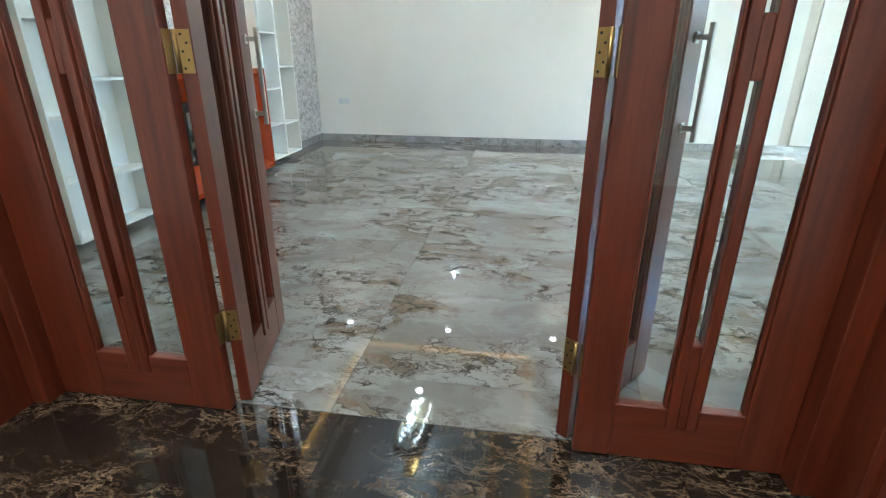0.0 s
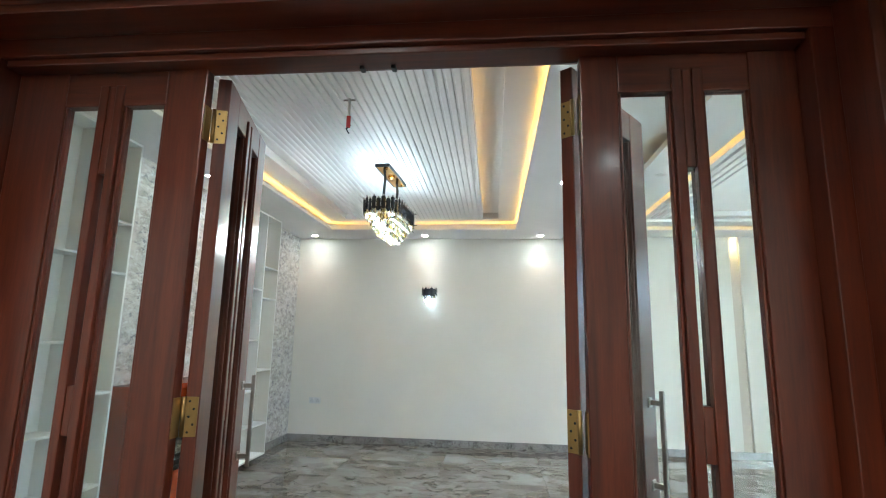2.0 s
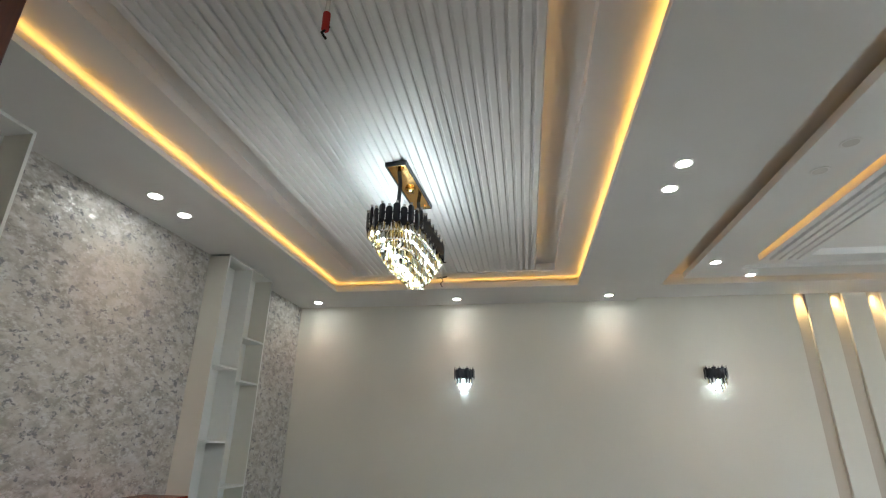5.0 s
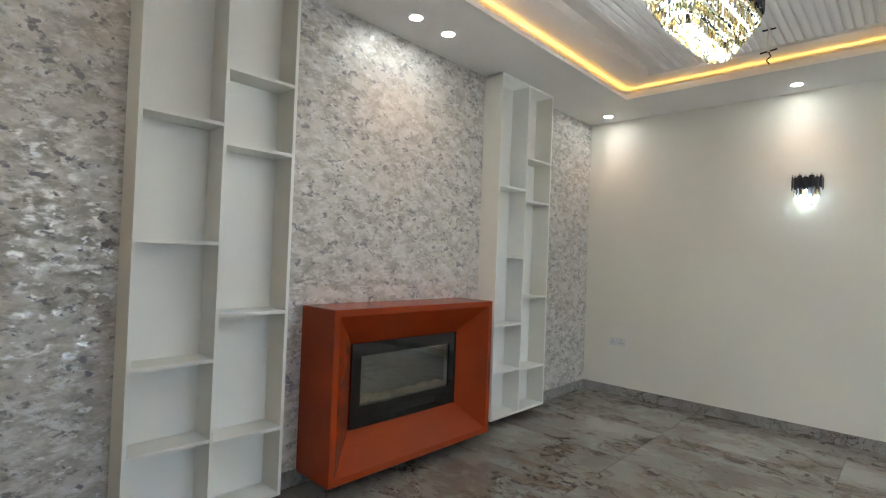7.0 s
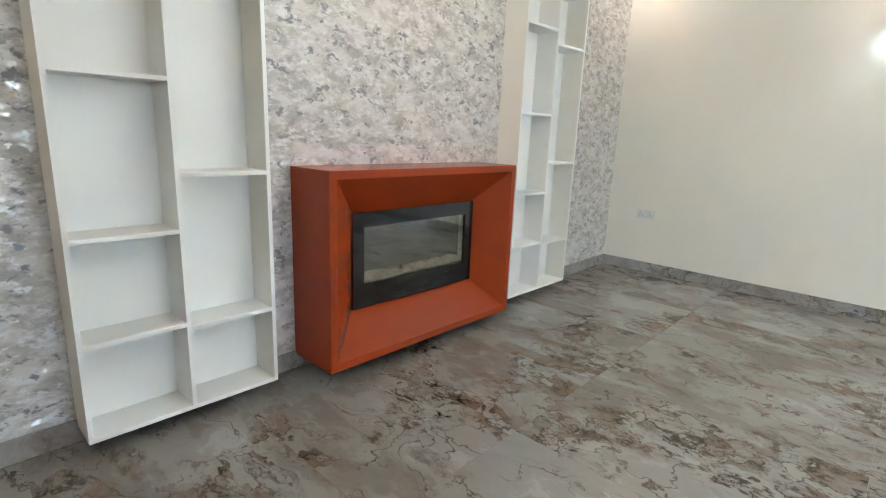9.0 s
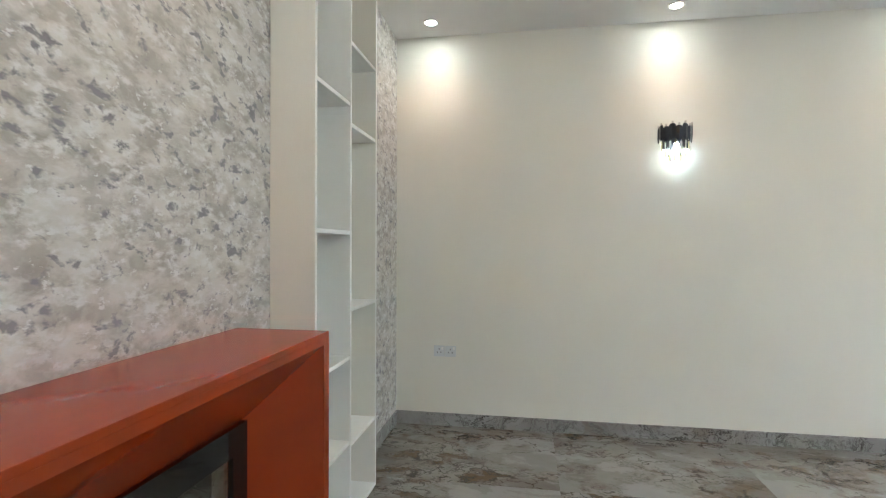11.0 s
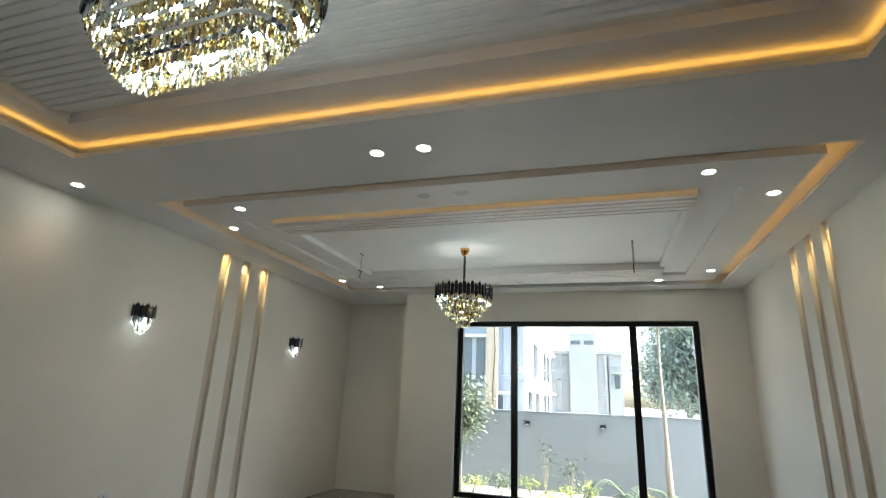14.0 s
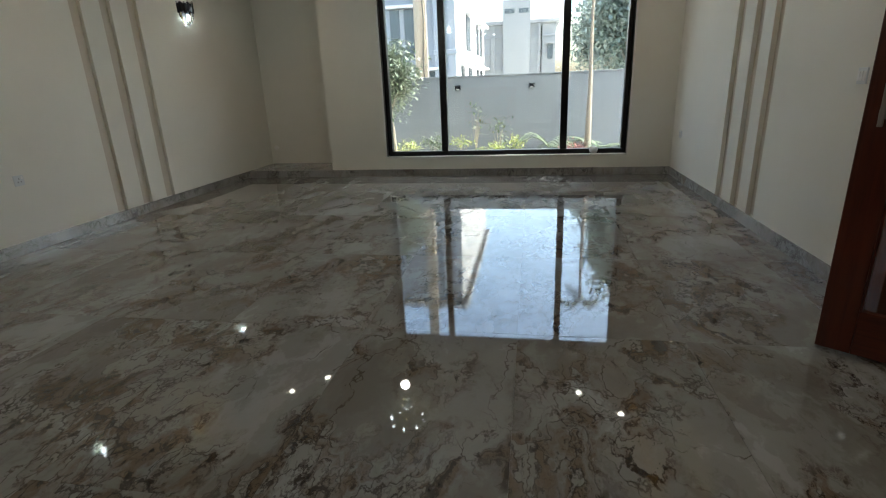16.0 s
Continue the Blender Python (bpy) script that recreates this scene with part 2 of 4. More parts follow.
def petal_paper():
    """Taupe wall covering with slanting dabs of silver foil, which mirror softly, and small slate flecks."""
    m = material("petal_wallpaper", (0.45, 0.44, 0.42), 0.4)
    n = Net(m)
    def dabs(scale, turn, stretch, detail, lo, hi, shift):
        q = n.coords((1, stretch, 1), rot=(turn, 0, 0), shift=(shift, shift * 0.7, shift * 1.3))
        return n.ramp(n.noise(q, scale, detail, 0.62, 0.25), ((lo, (0, 0, 0)), (hi, (1, 1, 1))))
    v = n.coords()
    ground = n.ramp(n.noise(v, 9, 5, 0.65), ((0.33, (0.31, 0.293, 0.27)), (0.66, (0.43, 0.413, 0.388))))
    mid = dabs(16.0, -0.65, 0.55, 4, 0.42, 0.60, 3.1)
    base = n.mix(mid, ground, (0.56, 0.545, 0.52))
    foil = n.mix(1.0, dabs(17.0, -0.75, 0.6, 3, 0.46, 0.58, 1.3), dabs(48.0, -0.75, 0.5, 3, 0.40, 0.60, 5.2), "MULTIPLY")
    specks = dabs(36.0, -0.4, 0.6, 3, 0.61, 0.67, 9.4)
    foil = n.mix(1.0, foil, specks, "LIGHTEN")
    base = n.mix(foil, base, (0.66, 0.66, 0.66))
    slate = dabs(25.0, -0.6, 0.65, 3, 0.57, 0.66, 7.7)
    base = n.mix(slate, base, (0.22, 0.22, 0.24))
    n.put("Base Color", base)
    n.put("Metallic", n.ramp(foil, ((0.2, (0.0,) * 3), (0.9, (0.85,) * 3))))
    n.put("Roughness", n.ramp(foil, ((0.1, (0.55,) * 3), (0.8, (0.29,) * 3))))
    cell = n.node("TexVoronoi", {"Vector": n.coords((1, 0.6, 1), rot=(-0.75, 0, 0)), "Scale": 38.0}).outputs["Color"]
    centred = n.node("VectorMath", {0: cell, 1: (-0.5, -0.5, -0.5)}, operation="ADD").outputs[0]
    amount = n.node("Math", {0: foil, 1: 0.28}, operation="MULTIPLY").outputs[0]
    lean = n.node("VectorMath", {0: centred, "Scale": amount}, operation="SCALE").outputs[0]
    up = n.node("VectorMath", {0: n.node("NewGeometry").outputs["Normal"], 1: lean}, operation="ADD").outputs[0]
    n.put("Normal", n.node("VectorMath", {0: up}, operation="NORMALIZE").outputs[0])
    return m


M_WALL = paint("wall_paper_cream", (0.75, 0.735, 0.67), 0.6, 0.12)
M_CEIL = paint("ceiling_paint", (0.79, 0.79, 0.78), 0.6)
M_SLAT = paint("slat_paint", (0.80, 0.79, 0.78), 0.4)
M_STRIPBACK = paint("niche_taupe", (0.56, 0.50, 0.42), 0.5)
M_PETAL = petal_paper()
M_TILE = floor_marble()
M_SKIRT = marble("grey_marble_skirting", (0.36, 0.36, 0.355), (0.25, 0.24, 0.235), (0.22, 0.17, 0.135), (0.04, 0.035, 0.03), 2.2, 0.1)
M_DARK = marble("dark_emperador_marble", (0.008, 0.006, 0.005), (0.018, 0.012, 0.008), (0.03, 0.019, 0.012), (0.25, 0.165, 0.10), 2.2, 0.04, True, 0.02)
M_GROUT = material("grout", (0.26, 0.245, 0.225), 0.6)
M_WOOD = timber("mahogany", (0.046, 0.0075, 0.003), (0.135, 0.025, 0.009), 2, 0.28)
M_WOODX = timber("mahogany_cross", (0.046, 0.0075, 0.003), (0.135, 0.025, 0.009), 0, 0.28)
for _m in (M_WOOD, M_WOODX):
    _b = _m.node_tree.nodes["Principled BSDF"]
    _b.inputs["Coat Weight"].default_value, _b.inputs["Coat Roughness"].default_value = 0.18, 0.12
M_ORANGE = material("burnt_orange_lacquer", (0.42, 0.085, 0.022), 0.27, Specular_IOR_Level=0.4)
_n = Net(M_ORANGE)
_f = _n.noise(_n.coords((3, 0.9, 3)), 3, 6, 0.6, 0.2)
_n.put("Base Color", _n.ramp(_f, ((0.3, (0.245, 0.031, 0.0045)), (0.7, (0.27, 0.036, 0.005)))))
_n.bump(_n.noise(_n.coords(), 180, 2), 0.05, 0.001)
M_SHELF = paint("shelf_white", (0.80, 0.81, 0.79), 0.45)
M_BLACK = material("black_metal", (0.012, 0.012, 0.013), 0.35, 0.4)
M_BGLASS = material("black_glass", (0.008, 0.008, 0.009), 0.06)
M_STEEL = material("brushed_nickel", (0.42, 0.39, 0.36), 0.28, 1.0)
M_BRASS = material("old_brass", (0.34, 0.22, 0.085), 0.38, 1.0)
M_GOLD = material("gold_mirror", (0.80, 0.48, 0.16), 0.10, 1.0)
M_SMOKE = material("smoked_crystal", (0.05, 0.055, 0.07), 0.05, 0.6)
M_CRYSTAL = material("amber_crystal", (0.66, 0.55, 0.29), 0.04, 0.8)
M_CLEAR = material("clear_crystal", (0.66, 0.69, 0.68), 0.04, 0.75)
M_MIXED = material("mixed_crystal", (0.6, 0.5, 0.3), 0.04, 0.85)
_n = Net(M_MIXED)
_n.put("Base Color", _n.ramp(_n.node("NewGeometry").outputs["Random Per Island"], ((0.0, (0.66, 0.55, 0.29)), (0.35, (0.58, 0.45, 0.18)), (0.50, (0.66, 0.69, 0.68)), (0.80, (0.68, 0.68, 0.58)), (1.0, (0.14, 0.12, 0.08)))))
M_BULB = emitter("lit_bulb", (0.90, 0.97, 1.0), 2.6)
M_DISC = emitter("downlight_lens", (1.0, 0.93, 0.82), 6.0)
M_PLATE = material("white_plastic", (0.75, 0.74, 0.72), 0.35)
M_SOCKET = material("grey_plastic", (0.25, 0.25, 0.25), 0.4)
M_GLASS = material("clear_glass", (0.90, 0.97, 0.96), 0.0, 0.0, Transmission_Weight=1.0, IOR=1.45)
M_CABLE = material("black_cable", (0.01, 0.01, 0.01), 0.6)
M_RED = material("red_tape", (0.45, 0.02, 0.02), 0.5)
M_PIPE = material("white_conduit", (0.6, 0.58, 0.55), 0.5)

# ---- large structure ----
structure("floor_base", box(X0 - 0.2, AX + 0.2, Y0 - 0.03, Y1 + 0.2, -0.2, -0.014), M_GROUT, "grout bed under the room floor")
# back wall with three narrow recessed lit strips
STRIPS_B = [(3.60, 3.73), (3.965, 4.10), (4.335, 4.475)]
STRIPS_D = [(3.505, 3.655), (3.85, 4.015), (4.245, 4.405)]


def striped_wall(y, out, strips, xa, xb, z_top):
    """A wall along x whose face is at y; strips are recesses 4 cm deep."""
    bm = bmesh.new()
    s = 1 if out > y else -1
    add_box(bm, xa, xb, min(y + s * 0.04, out), max(y + s * 0.04, out), 0, z_top)
    edges = [xa] + [e for p in strips for e in p] + [xb]
    for a, b in zip(edges[::2], edges[1::2]):
        add_box(bm, a, b, min(y, y + s * 0.04), max(y, y + s * 0.04), 0, z_top)
    return bm


structure("wall_north", striped_wall(Y1, Y1 + 0.2, STRIPS_B, X0 - 0.2, AX + 0.2, 3.5), M_WALL, "cream papered wall with three narrow recessed strips")
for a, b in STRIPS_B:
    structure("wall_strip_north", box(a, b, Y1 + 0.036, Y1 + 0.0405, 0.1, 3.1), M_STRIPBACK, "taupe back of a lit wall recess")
DX0, DX1, DZ = DC - 1.46, DC + 1.46, 2.62
YH = 1.47                                       # hall face of the doorway wall
bm = striped_wall(Y0, YH, STRIPS_D, DX1, X1 + 0.2, 3.5)
add_box(bm, X0 - 0.2, DX0, YH, Y0, 0, 3.5)
add_box(bm, DX0, DX1, YH, Y0, DZ, 3.5)
structure("wall_south", bm, M_WALL, "cream papered wall round the wide doorway")
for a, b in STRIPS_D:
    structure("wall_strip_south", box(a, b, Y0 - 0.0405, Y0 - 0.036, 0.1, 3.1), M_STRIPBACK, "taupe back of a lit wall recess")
structure("wall_west", box(X0 - 0.2, X0, Y0, Y1, 0, 3.5), M_PETAL, "silver-grey petal-patterned papered wall")
bm = box(X1, X1 + 0.26, Y0, WY0, 0, 3.5)
add_box(bm, X1, X1 + 0.26, WY1, AY, 0, 3.5)
add_box(bm, X1, X1 + 0.26, WY0, WY1, 0, WZ0)
add_box(bm, X1, X1 + 0.26, WY0, WY1, WZ1, 3.5)
structure("wall_east", bm, M_WALL, "cream wall with a wide garden window")
bm = box(AX, AX + 0.2, AY - 0.2, Y1, 0, 3.5)
add_box(bm, X1 + 0.26, AX, AY - 0.2, AY, 0, 3.5)
structure("wall_alcove", bm, M_WALL, "cream wall of the corner alcove")
structure("plinth", box(X1, AX, AY, Y1, 0, 0.1, 0.004), M_SKIRT, "grey marble plinth in the corner alcove")

# skirting
structure("baseboard_north", box(X0, X1, Y1 - 0.012, Y1, 0, 0.1, 0.002), M_SKIRT, "grey veined marble skirting")
structure("baseboard_west", box(X0, X0 + 0.012, Y0, Y1 - 0.012, 0, 0.1, 0.002), M_SKIRT, "grey veined marble skirting")
structure("baseboard_east", box(X1 - 0.012, X1, Y0, Y1 - 0.012, 0, 0.1, 0.002), M_SKIRT, "grey veined marble skirting")
structure("baseboard_south", box(DX1 + 0.14, X1 - 0.012, Y0, Y0 + 0.012, 0, 0.1, 0.002), M_SKIRT, "grey veined marble skirting")
structure("baseboard_southwest", box(X0 + 0.012, DX0 - 0.14, Y0, Y0 + 0.012, 0, 0.1, 0.002), M_SKIRT, "grey veined marble skirting")


# ---- ceilings ----
def ring(bm, outer, inner, z0, z1):
    """A flat rectangular ring: outer and inner are x0, x1, y0, y1."""
    a, b, c, d = outer
    e, f, g, h = inner
    add_box(bm, a, e, c, d, z0, z1)
    add_box(bm, f, b, c, d, z0, z1)
    add_box(bm, e, f, c, g, z0, z1)
    add_box(bm, e, f, h, d, z0, z1)
    return bm


structure("ceiling_slab", box(X0 - 0.2, AX + 0.2, 1.40, Y1 + 0.2, 3.5, 3.7), M_CEIL, "concrete ceiling slab")
LIP1 = (-1.41, 1.235, 2.40, 7.03)
R1 = (-1.12, 0.99, 2.65, 6.80)
S1 = (-0.905, 0.79, 2.715, 6.60)
ZS = 3.09                                       # underside of the hanging slat panel
XS = 1.94
structure("ceiling_soffit", ring(bmesh.new(), (X0, XS, Y0, Y1), LIP1, ZC, ZC + 0.035), M_CEIL, "white plasterboard soffit with a light cove")
wide = (LIP1[0] - 0.12, LIP1[1] + 0.12, LIP1[2] - 0.12, LIP1[3] + 0.12)
structure("ceiling_band", ring(bmesh.new(), wide, R1, 3.15, 3.185), M_CEIL, "white plasterboard band inside the cove")
bm = bmesh.new()
ring(bm, (X0, XS, Y0, Y1), wide, ZC + 0.035, ZC + 0.30)
add_box(bm, wide[0], wide[1], wide[2], wide[3], 3.225, 3.36)
ring(bm, (R1[0] - 0.02, R1[1] + 0.02, R1[2] - 0.02, R1[3] + 0.02), R1, 3.184, 3.226)
structure("ceiling_recess", bm, M_CEIL, "white plasterboard recess above the slats")
bm = box(S1[0], S1[1], S1[2], S1[3], ZS + 0.014, ZS + 0.034)
add_box(bm, S1[0] + 0.25, S1[0] + 0.30, S1[2] + 0.2, S1[3] - 0.2, ZS + 0.033, 3.226)
add_box(bm, S1[1] - 0.30, S1[1] - 0.25, S1[2] + 0.2, S1[3] - 0.2, ZS + 0.033, 3.226)
SLATS = 31
PITCH = (S1[1] - S1[0]) / SLATS
for i in range(SLATS):
    xa = S1[0] + i * PITCH + 0.006
    add_box(bm, xa, xa + PITCH - 0.013, S1[2], S1[3], ZS, ZS + 0.020, 0.008)
structure("ceiling_slats", bm, M_SLAT, "white fluted slat panel over the chandelier")
# window bay
LIP2 = (2.11, 5.86, 2.05, 7.22)
A2 = (2.31, 5.78, 2.16, 7.11)
B2 = (2.76, 5.46, 2.52, 6.83)
bm = ring(bmesh.new(), (XS, X1, Y0, Y1), LIP2, ZP, ZP + 0.03)
add_box(bm, X1, AX, AY, Y1, ZP, ZP + 0.03)
structure("ceiling_bay_soffit", bm, M_CEIL, "white plasterboard soffit of the window bay")
bm = ring(bmesh.new(), A2, B2, 3.112, 3.17)
for y0, y1 in ((B2[2], 2.81), (6.53, B2[3])):
    add_box(bm, B2[0], B2[1], y0, y1, 3.148, 3.169)
structure("ceiling_bay_panel", bm, M_CEIL, "white plasterboard panel of the window bay")
bm = box(LIP2[0] - 0.12, LIP2[1] + 0.12, LIP2[2] - 0.12, LIP2[3] + 0.12, 3.235, 3.26)
ring(bm, (XS, X1, Y0, Y1), (LIP2[0] - 0.12, LIP2[1] + 0.12, LIP2[2] - 0.12, LIP2[3] + 0.12), ZP + 0.03, 3.26)
structure("ceiling_bay_recess", bm, M_CEIL, "white plasterboard above the bay cove")
bm = box(3.20, 5.02, 2.86, 6.48, 3.165, 3.19)
add_box(bm, 3.1, 5.1, 3.1, 6.2, 3.188, 3.236)
for x0, x1 in ((2.80, 3.20), (5.02, 5.42)):
    add_box(bm, x0, x1, 2.81, 6.53, 3.105, 3.19)
    for i in range(5):
        xa = x0 + (0.0 if i == 0 else 0.012) + i * 0.075
        add_box(bm, xa, xa + 0.05, 2.81, 6.53, 3.080, 3.106)
for y0, y1 in ((2.81, 2.86), (6.48, 6.53)):
    add_box(bm, 3.20, 5.02, y0, y1, 3.105, 3.19)
structure("ceiling_bay_slats", bm, M_SLAT, "white inner panel with slatted ends")


def cove(rect, z, power, inset, names):
    """Four long amber strips that lie on the top of a lip, facing up and in."""
    x0, x1, y0, y1 = rect
    cx, cy = (x0 + x1) / 2, (y0 + y1) / 2
    powers = power if isinstance(power, tuple) else (power,) * 4
    for watts, (px, py, tx, ty, ln) in zip(powers, ((x0 - inset, cy, 1, 0, y1 - y0), (x1 + inset, cy, -1, 0, y1 - y0), (cx, y0 - inset, 0, 1, x1 - x0), (cx, y1 + inset, 0, -1, x1 - x0))):
        if not watts:
            continue
        m = look((px, py, z), (px + tx, py + ty, z + 2.2))
        along_y = ty == 0
        d = lamp(names, "AREA", watts * ln, AMBER, m, sx=0.02, sy=0.02)
        # long side along the lip
        ax = m.to_3x3() @ Vector((1, 0, 0))
        if (abs(ax.y) > 0.7) == along_y:
            d.data.size, d.data.size_y = ln, 0.02
        else:
            d.data.size, d.data.size_y = 0.02, ln


cove(LIP1, 3.118, 0.036, 0.02, "cove_lamp")
cove((S1[0] + 0.03, S1[1] - 0.03, S1[2] + 0.03, S1[3] - 0.03), ZS + 0.042, (0.016, 0.030, 0.034, 0.006), -0.02, "slat_edge_lamp")
cove(LIP2, 3.118, (0.006, 0.0, 0.035, 0.02), 0.03, "bay_cove_lamp")
cove((2.70, 2.775, 2.80, 6.54), 3.15, (0.0, 0.06, 0.0, 0.0), 0.0, "panel_edge_lamp")


# ---- downlights ----
def downlight():
    t = thing("downlight", pose(0, 0, 0), "small round white recessed downlight, lit warm", "downlight", "ceiling downlights")
    part("bezel", lathe(((0.040, -0.002), (0.046, -0.005), (0.055, -0.003), (0.056, 0.0), (0.044, 0.0005)), 28, caps=False), M_PLATE, t, "", True)
    part("lens", lathe(((0.040, -0.0025), (0.040, 0.001)), 24), M_DISC, t, "glowing frosted lens")
    return t


DOWN = [(x, 7.47, ZC) for x in (-1.80, -0.10, 1.61)] + [(x, 1.99, ZC) for x in (-1.80, -0.10, 1.61)]
DOWN += [(x, y, ZC) for x in (-1.81, 1.61) for y in (4.57, 4.89)]
DOWN += [(x, y, 3.112) for x, y in ((2.46, 6.61), (2.93, 7.05), (2.46, 2.80), (2.93, 2.28), (5.27, 7.05), (5.71, 6.66), (5.71, 2.80), (5.27, 2.28))]
first = downlight()
for i, p in enumerate(DOWN):
    (first if i == 0 else copy_thing(first, pose(*p))).matrix_world = pose(*p)
    lamp("downlight_lamp", "SPOT", 1.1 if p[0] > 2 else 0.62, WARM, look((p[0], p[1], p[2] - 0.012), (p[0], p[1], 0)), size=radians(112), blend=1.0)
for x, y in ((2.50, 4.56), (2.50, 4.88), (5.66, 4.56), (5.66, 4.88)):
    t = thing("downlight", pose(x, y, 3.112), "small round recessed downlight, not lit", "downlight", "ceiling downlights")
    part("bezel", lathe(((0.040, -0.002), (0.046, -0.005), (0.055, -0.003), (0.056, 0.0), (0.044, 0.0005)), 28, caps=False), M_PLATE, t, "", True)
    part("lens", lathe(((0.0435, -0.0025), (0.0435, 0.001)), 24), M_PIPE, t, "unlit frosted lens")
for strips, y in ((STRIPS_B, Y1 + 0.018), (STRIPS_D, Y0 - 0.018)):
    for a, b in strips:
        s = 1 if y > 5 else -1
        lamp("strip_lamp", "SPOT", 1.7, (1, 0.66, 0.26), look(((a + b) / 2, y - s * 0.012, 3.07), ((a + b) / 2, y + s * 0.10, 2.3)), size=radians(60), blend=0.9)


# ---- doorway: fixed side lights and two open leaves ----
def door_panel(w, flip=False, parent=None, z0=0.02, z1=2.455, handle=False, first=0.155, last=0.145):
    """A glazed wooden panel from x = 0 to w, 4.5 cm thick round y = 0: stiles, rails, a slotted double mullion, panes."""
    y0, y1 = -0.0225, 0.0225
    gz0, gz1 = 0.215, 2.345
    span = w - first - last
    ma, mb = first + span * 0.355, first + span * 0.59      # mullion edges
    def xs(a, b):
        return (w - b, w - a) if flip else (a, b)
    def bar(name, a, b, c, d, e, f, mat):
        a, b = xs(a, b)
        part(name, box(a, b, c, d, e, f, 0.004), mat, parent)
    bar("stile", 0, first, y0, y1, z0, z1, M_WOOD)
    bar("stile", w - last, w, y0, y1, z0, z1, M_WOOD)
    bar("rail", first, w - last, y0 + 0.001, y1 - 0.001, gz1, z1 - 0.001, M_WOODX)
    bar("rail", first, w - last, y0 + 0.001, y1 - 0.001, z0, gz0, M_WOODX)
    sa, sb = ma + 0.032, mb - 0.032                         # slot edges
    bar("mullion", ma, sa, y0 - 0.008, y1 + 0.008, gz0 - 0.07, gz1 + 0.075, M_WOOD)
    bar("mullion", sb, mb, y0 - 0.008, y1 + 0.008, gz0 - 0.07, gz1 + 0.075, M_WOOD)
    for a, b in ((gz0 - 0.066, 0.46), (1.225, 1.38), (2.09, gz1 + 0.07)):
        bar("mullion_block", sa, sb, y0 - 0.004, y1 + 0.004, a, b, M_WOOD)
    for a, b in ((first, ma), (mb, w - last)):
        for e, f in ((a, a + 0.010), (b - 0.010, b)):
            bar("glazing_bead", e, f, y0 + 0.006, y1 - 0.006, gz0, gz1, M_WOOD)
    for a, b in ((first + 0.01, ma - 0.01), (sa, sb), (mb + 0.01, w - last - 0.01)):
        a, b = xs(a, b)
        pane = part("glass_pane", box(a, b, -0.002, 0.002, gz0, gz1), M_GLASS, parent, "clear glass pane")
        pane.visible_shadow = False
    if handle:
        hx = (w - 0.065, w - 0.065) if not flip else (0.065, 0.065)
        for s in (-1, 1):
            bm = box(hx[0] - 0.009, hx[0] + 0.009, min(s * 0.062, s * 0.078), max(s * 0.062, s * 0.078), 1.0, 1.38, 0.003)
            for hz in (1.045, 1.335):
                add_box(bm, hx[0] - 0.008, hx[0] + 0.008, min(s * 0.0225, s * 0.066), max(s * 0.0225, s * 0.066), hz - 0.009, hz + 0.009)
                add_box(bm, hx[0] - 0.016, hx[0] + 0.016, min(s * 0.0225, s * 0.03), max(s * 0.0225, s * 0.03), hz - 0.018, hz + 0.018, 0.003)
            part("pull_handle", bm, M_STEEL, parent, "brushed square nickel pull handle")


def hinge(z, side, leaf, jamb_x):
    """Two screwed brass plates and a knuckle: one plate on the leaf's edge, one on the fixed stile."""
    bm = box(-0.0035, 0.0, -0.019, 0.019, z - 0.062, z + 0.062)
    part("hinge_plate", bm, M_BRASS, leaf, "brass hinge plate")
    for k in range(5):
        dy, dz = 0.007 * (-1) ** k, -0.048 + 0.024 * k
        part("hinge_screw", lathe(((0.004, 0.0), (0.004, 0.001)), 8), M_BLACK, leaf, "dark screw head").matrix_local = pose(-0.0046, dy, z + dz, 0, 90, 0)
    part("hinge_knuckle", lathe(((0.007, -0.062), (0.007, 0.062)), 10, None, (-0.006, side * 0.024, z)), M_BRASS, leaf, "brass hinge knuckle", True)
    a, b = sorted((0, side * 0.0035))
    part("hinge_plate", box(a, b, -0.017, 0.021, z - 0.062, z + 0.062), M_BRASS, jamb_x, "brass hinge plate").location = (SIDE + 0.0602 if side > 0 else -0.0002, 0, 0)


YD = 1.70
frame_ob = tagged(new("door_1"), "wide reddish mahogany door frame with moulded casing", "door", "", "structure")
for s in (-1, 1):
    a, b = sorted((DC + s * 1.335, DC + s * 1.46))
    part("jamb", box(a, b, 1.60, 1.775, 0, 2.50, 0.004), M_WOOD, frame_ob)
    a, b = sorted((DC + s * 1.40, DC + s * 1.46))
    part("jamb", box(a, b, YH - 0.012, 1.60, 0, 2.565, 0.004), M_WOOD, frame_ob)
    for off, wd, d in ((1.43, 0.055, 0.036), (1.485, 0.07, 0.028), (1.555, 0.03, 0.042)):
        a, b = sorted((DC + s * off, DC + s * (off + wd)))
        part("casing", box(a, b, YH - d, YH, 0, 2.565 + off - 1.40, 0.006), M_WOOD, frame_ob)
        part("casing", box(a, b, 1.755, 1.755 + d * 0.6, 0, 2.565 + off - 1.40, 0.006), M_WOOD, frame_ob)
part("head", box(DC - 1.46, DC + 1.46, 1.60, 1.775, 2.50, 2.62, 0.004), M_WOODX, frame_ob)
part("head", box(DC - 1.46, DC + 1.46, YH - 0.012, 1.60, 2.565, 2.62, 0.004), M_WOODX, frame_ob)
part("head_stop", box(DC - 1.335, DC + 1.335, 1.62, 1.725, 2.475, 2.50, 0.004), M_WOODX, frame_ob)
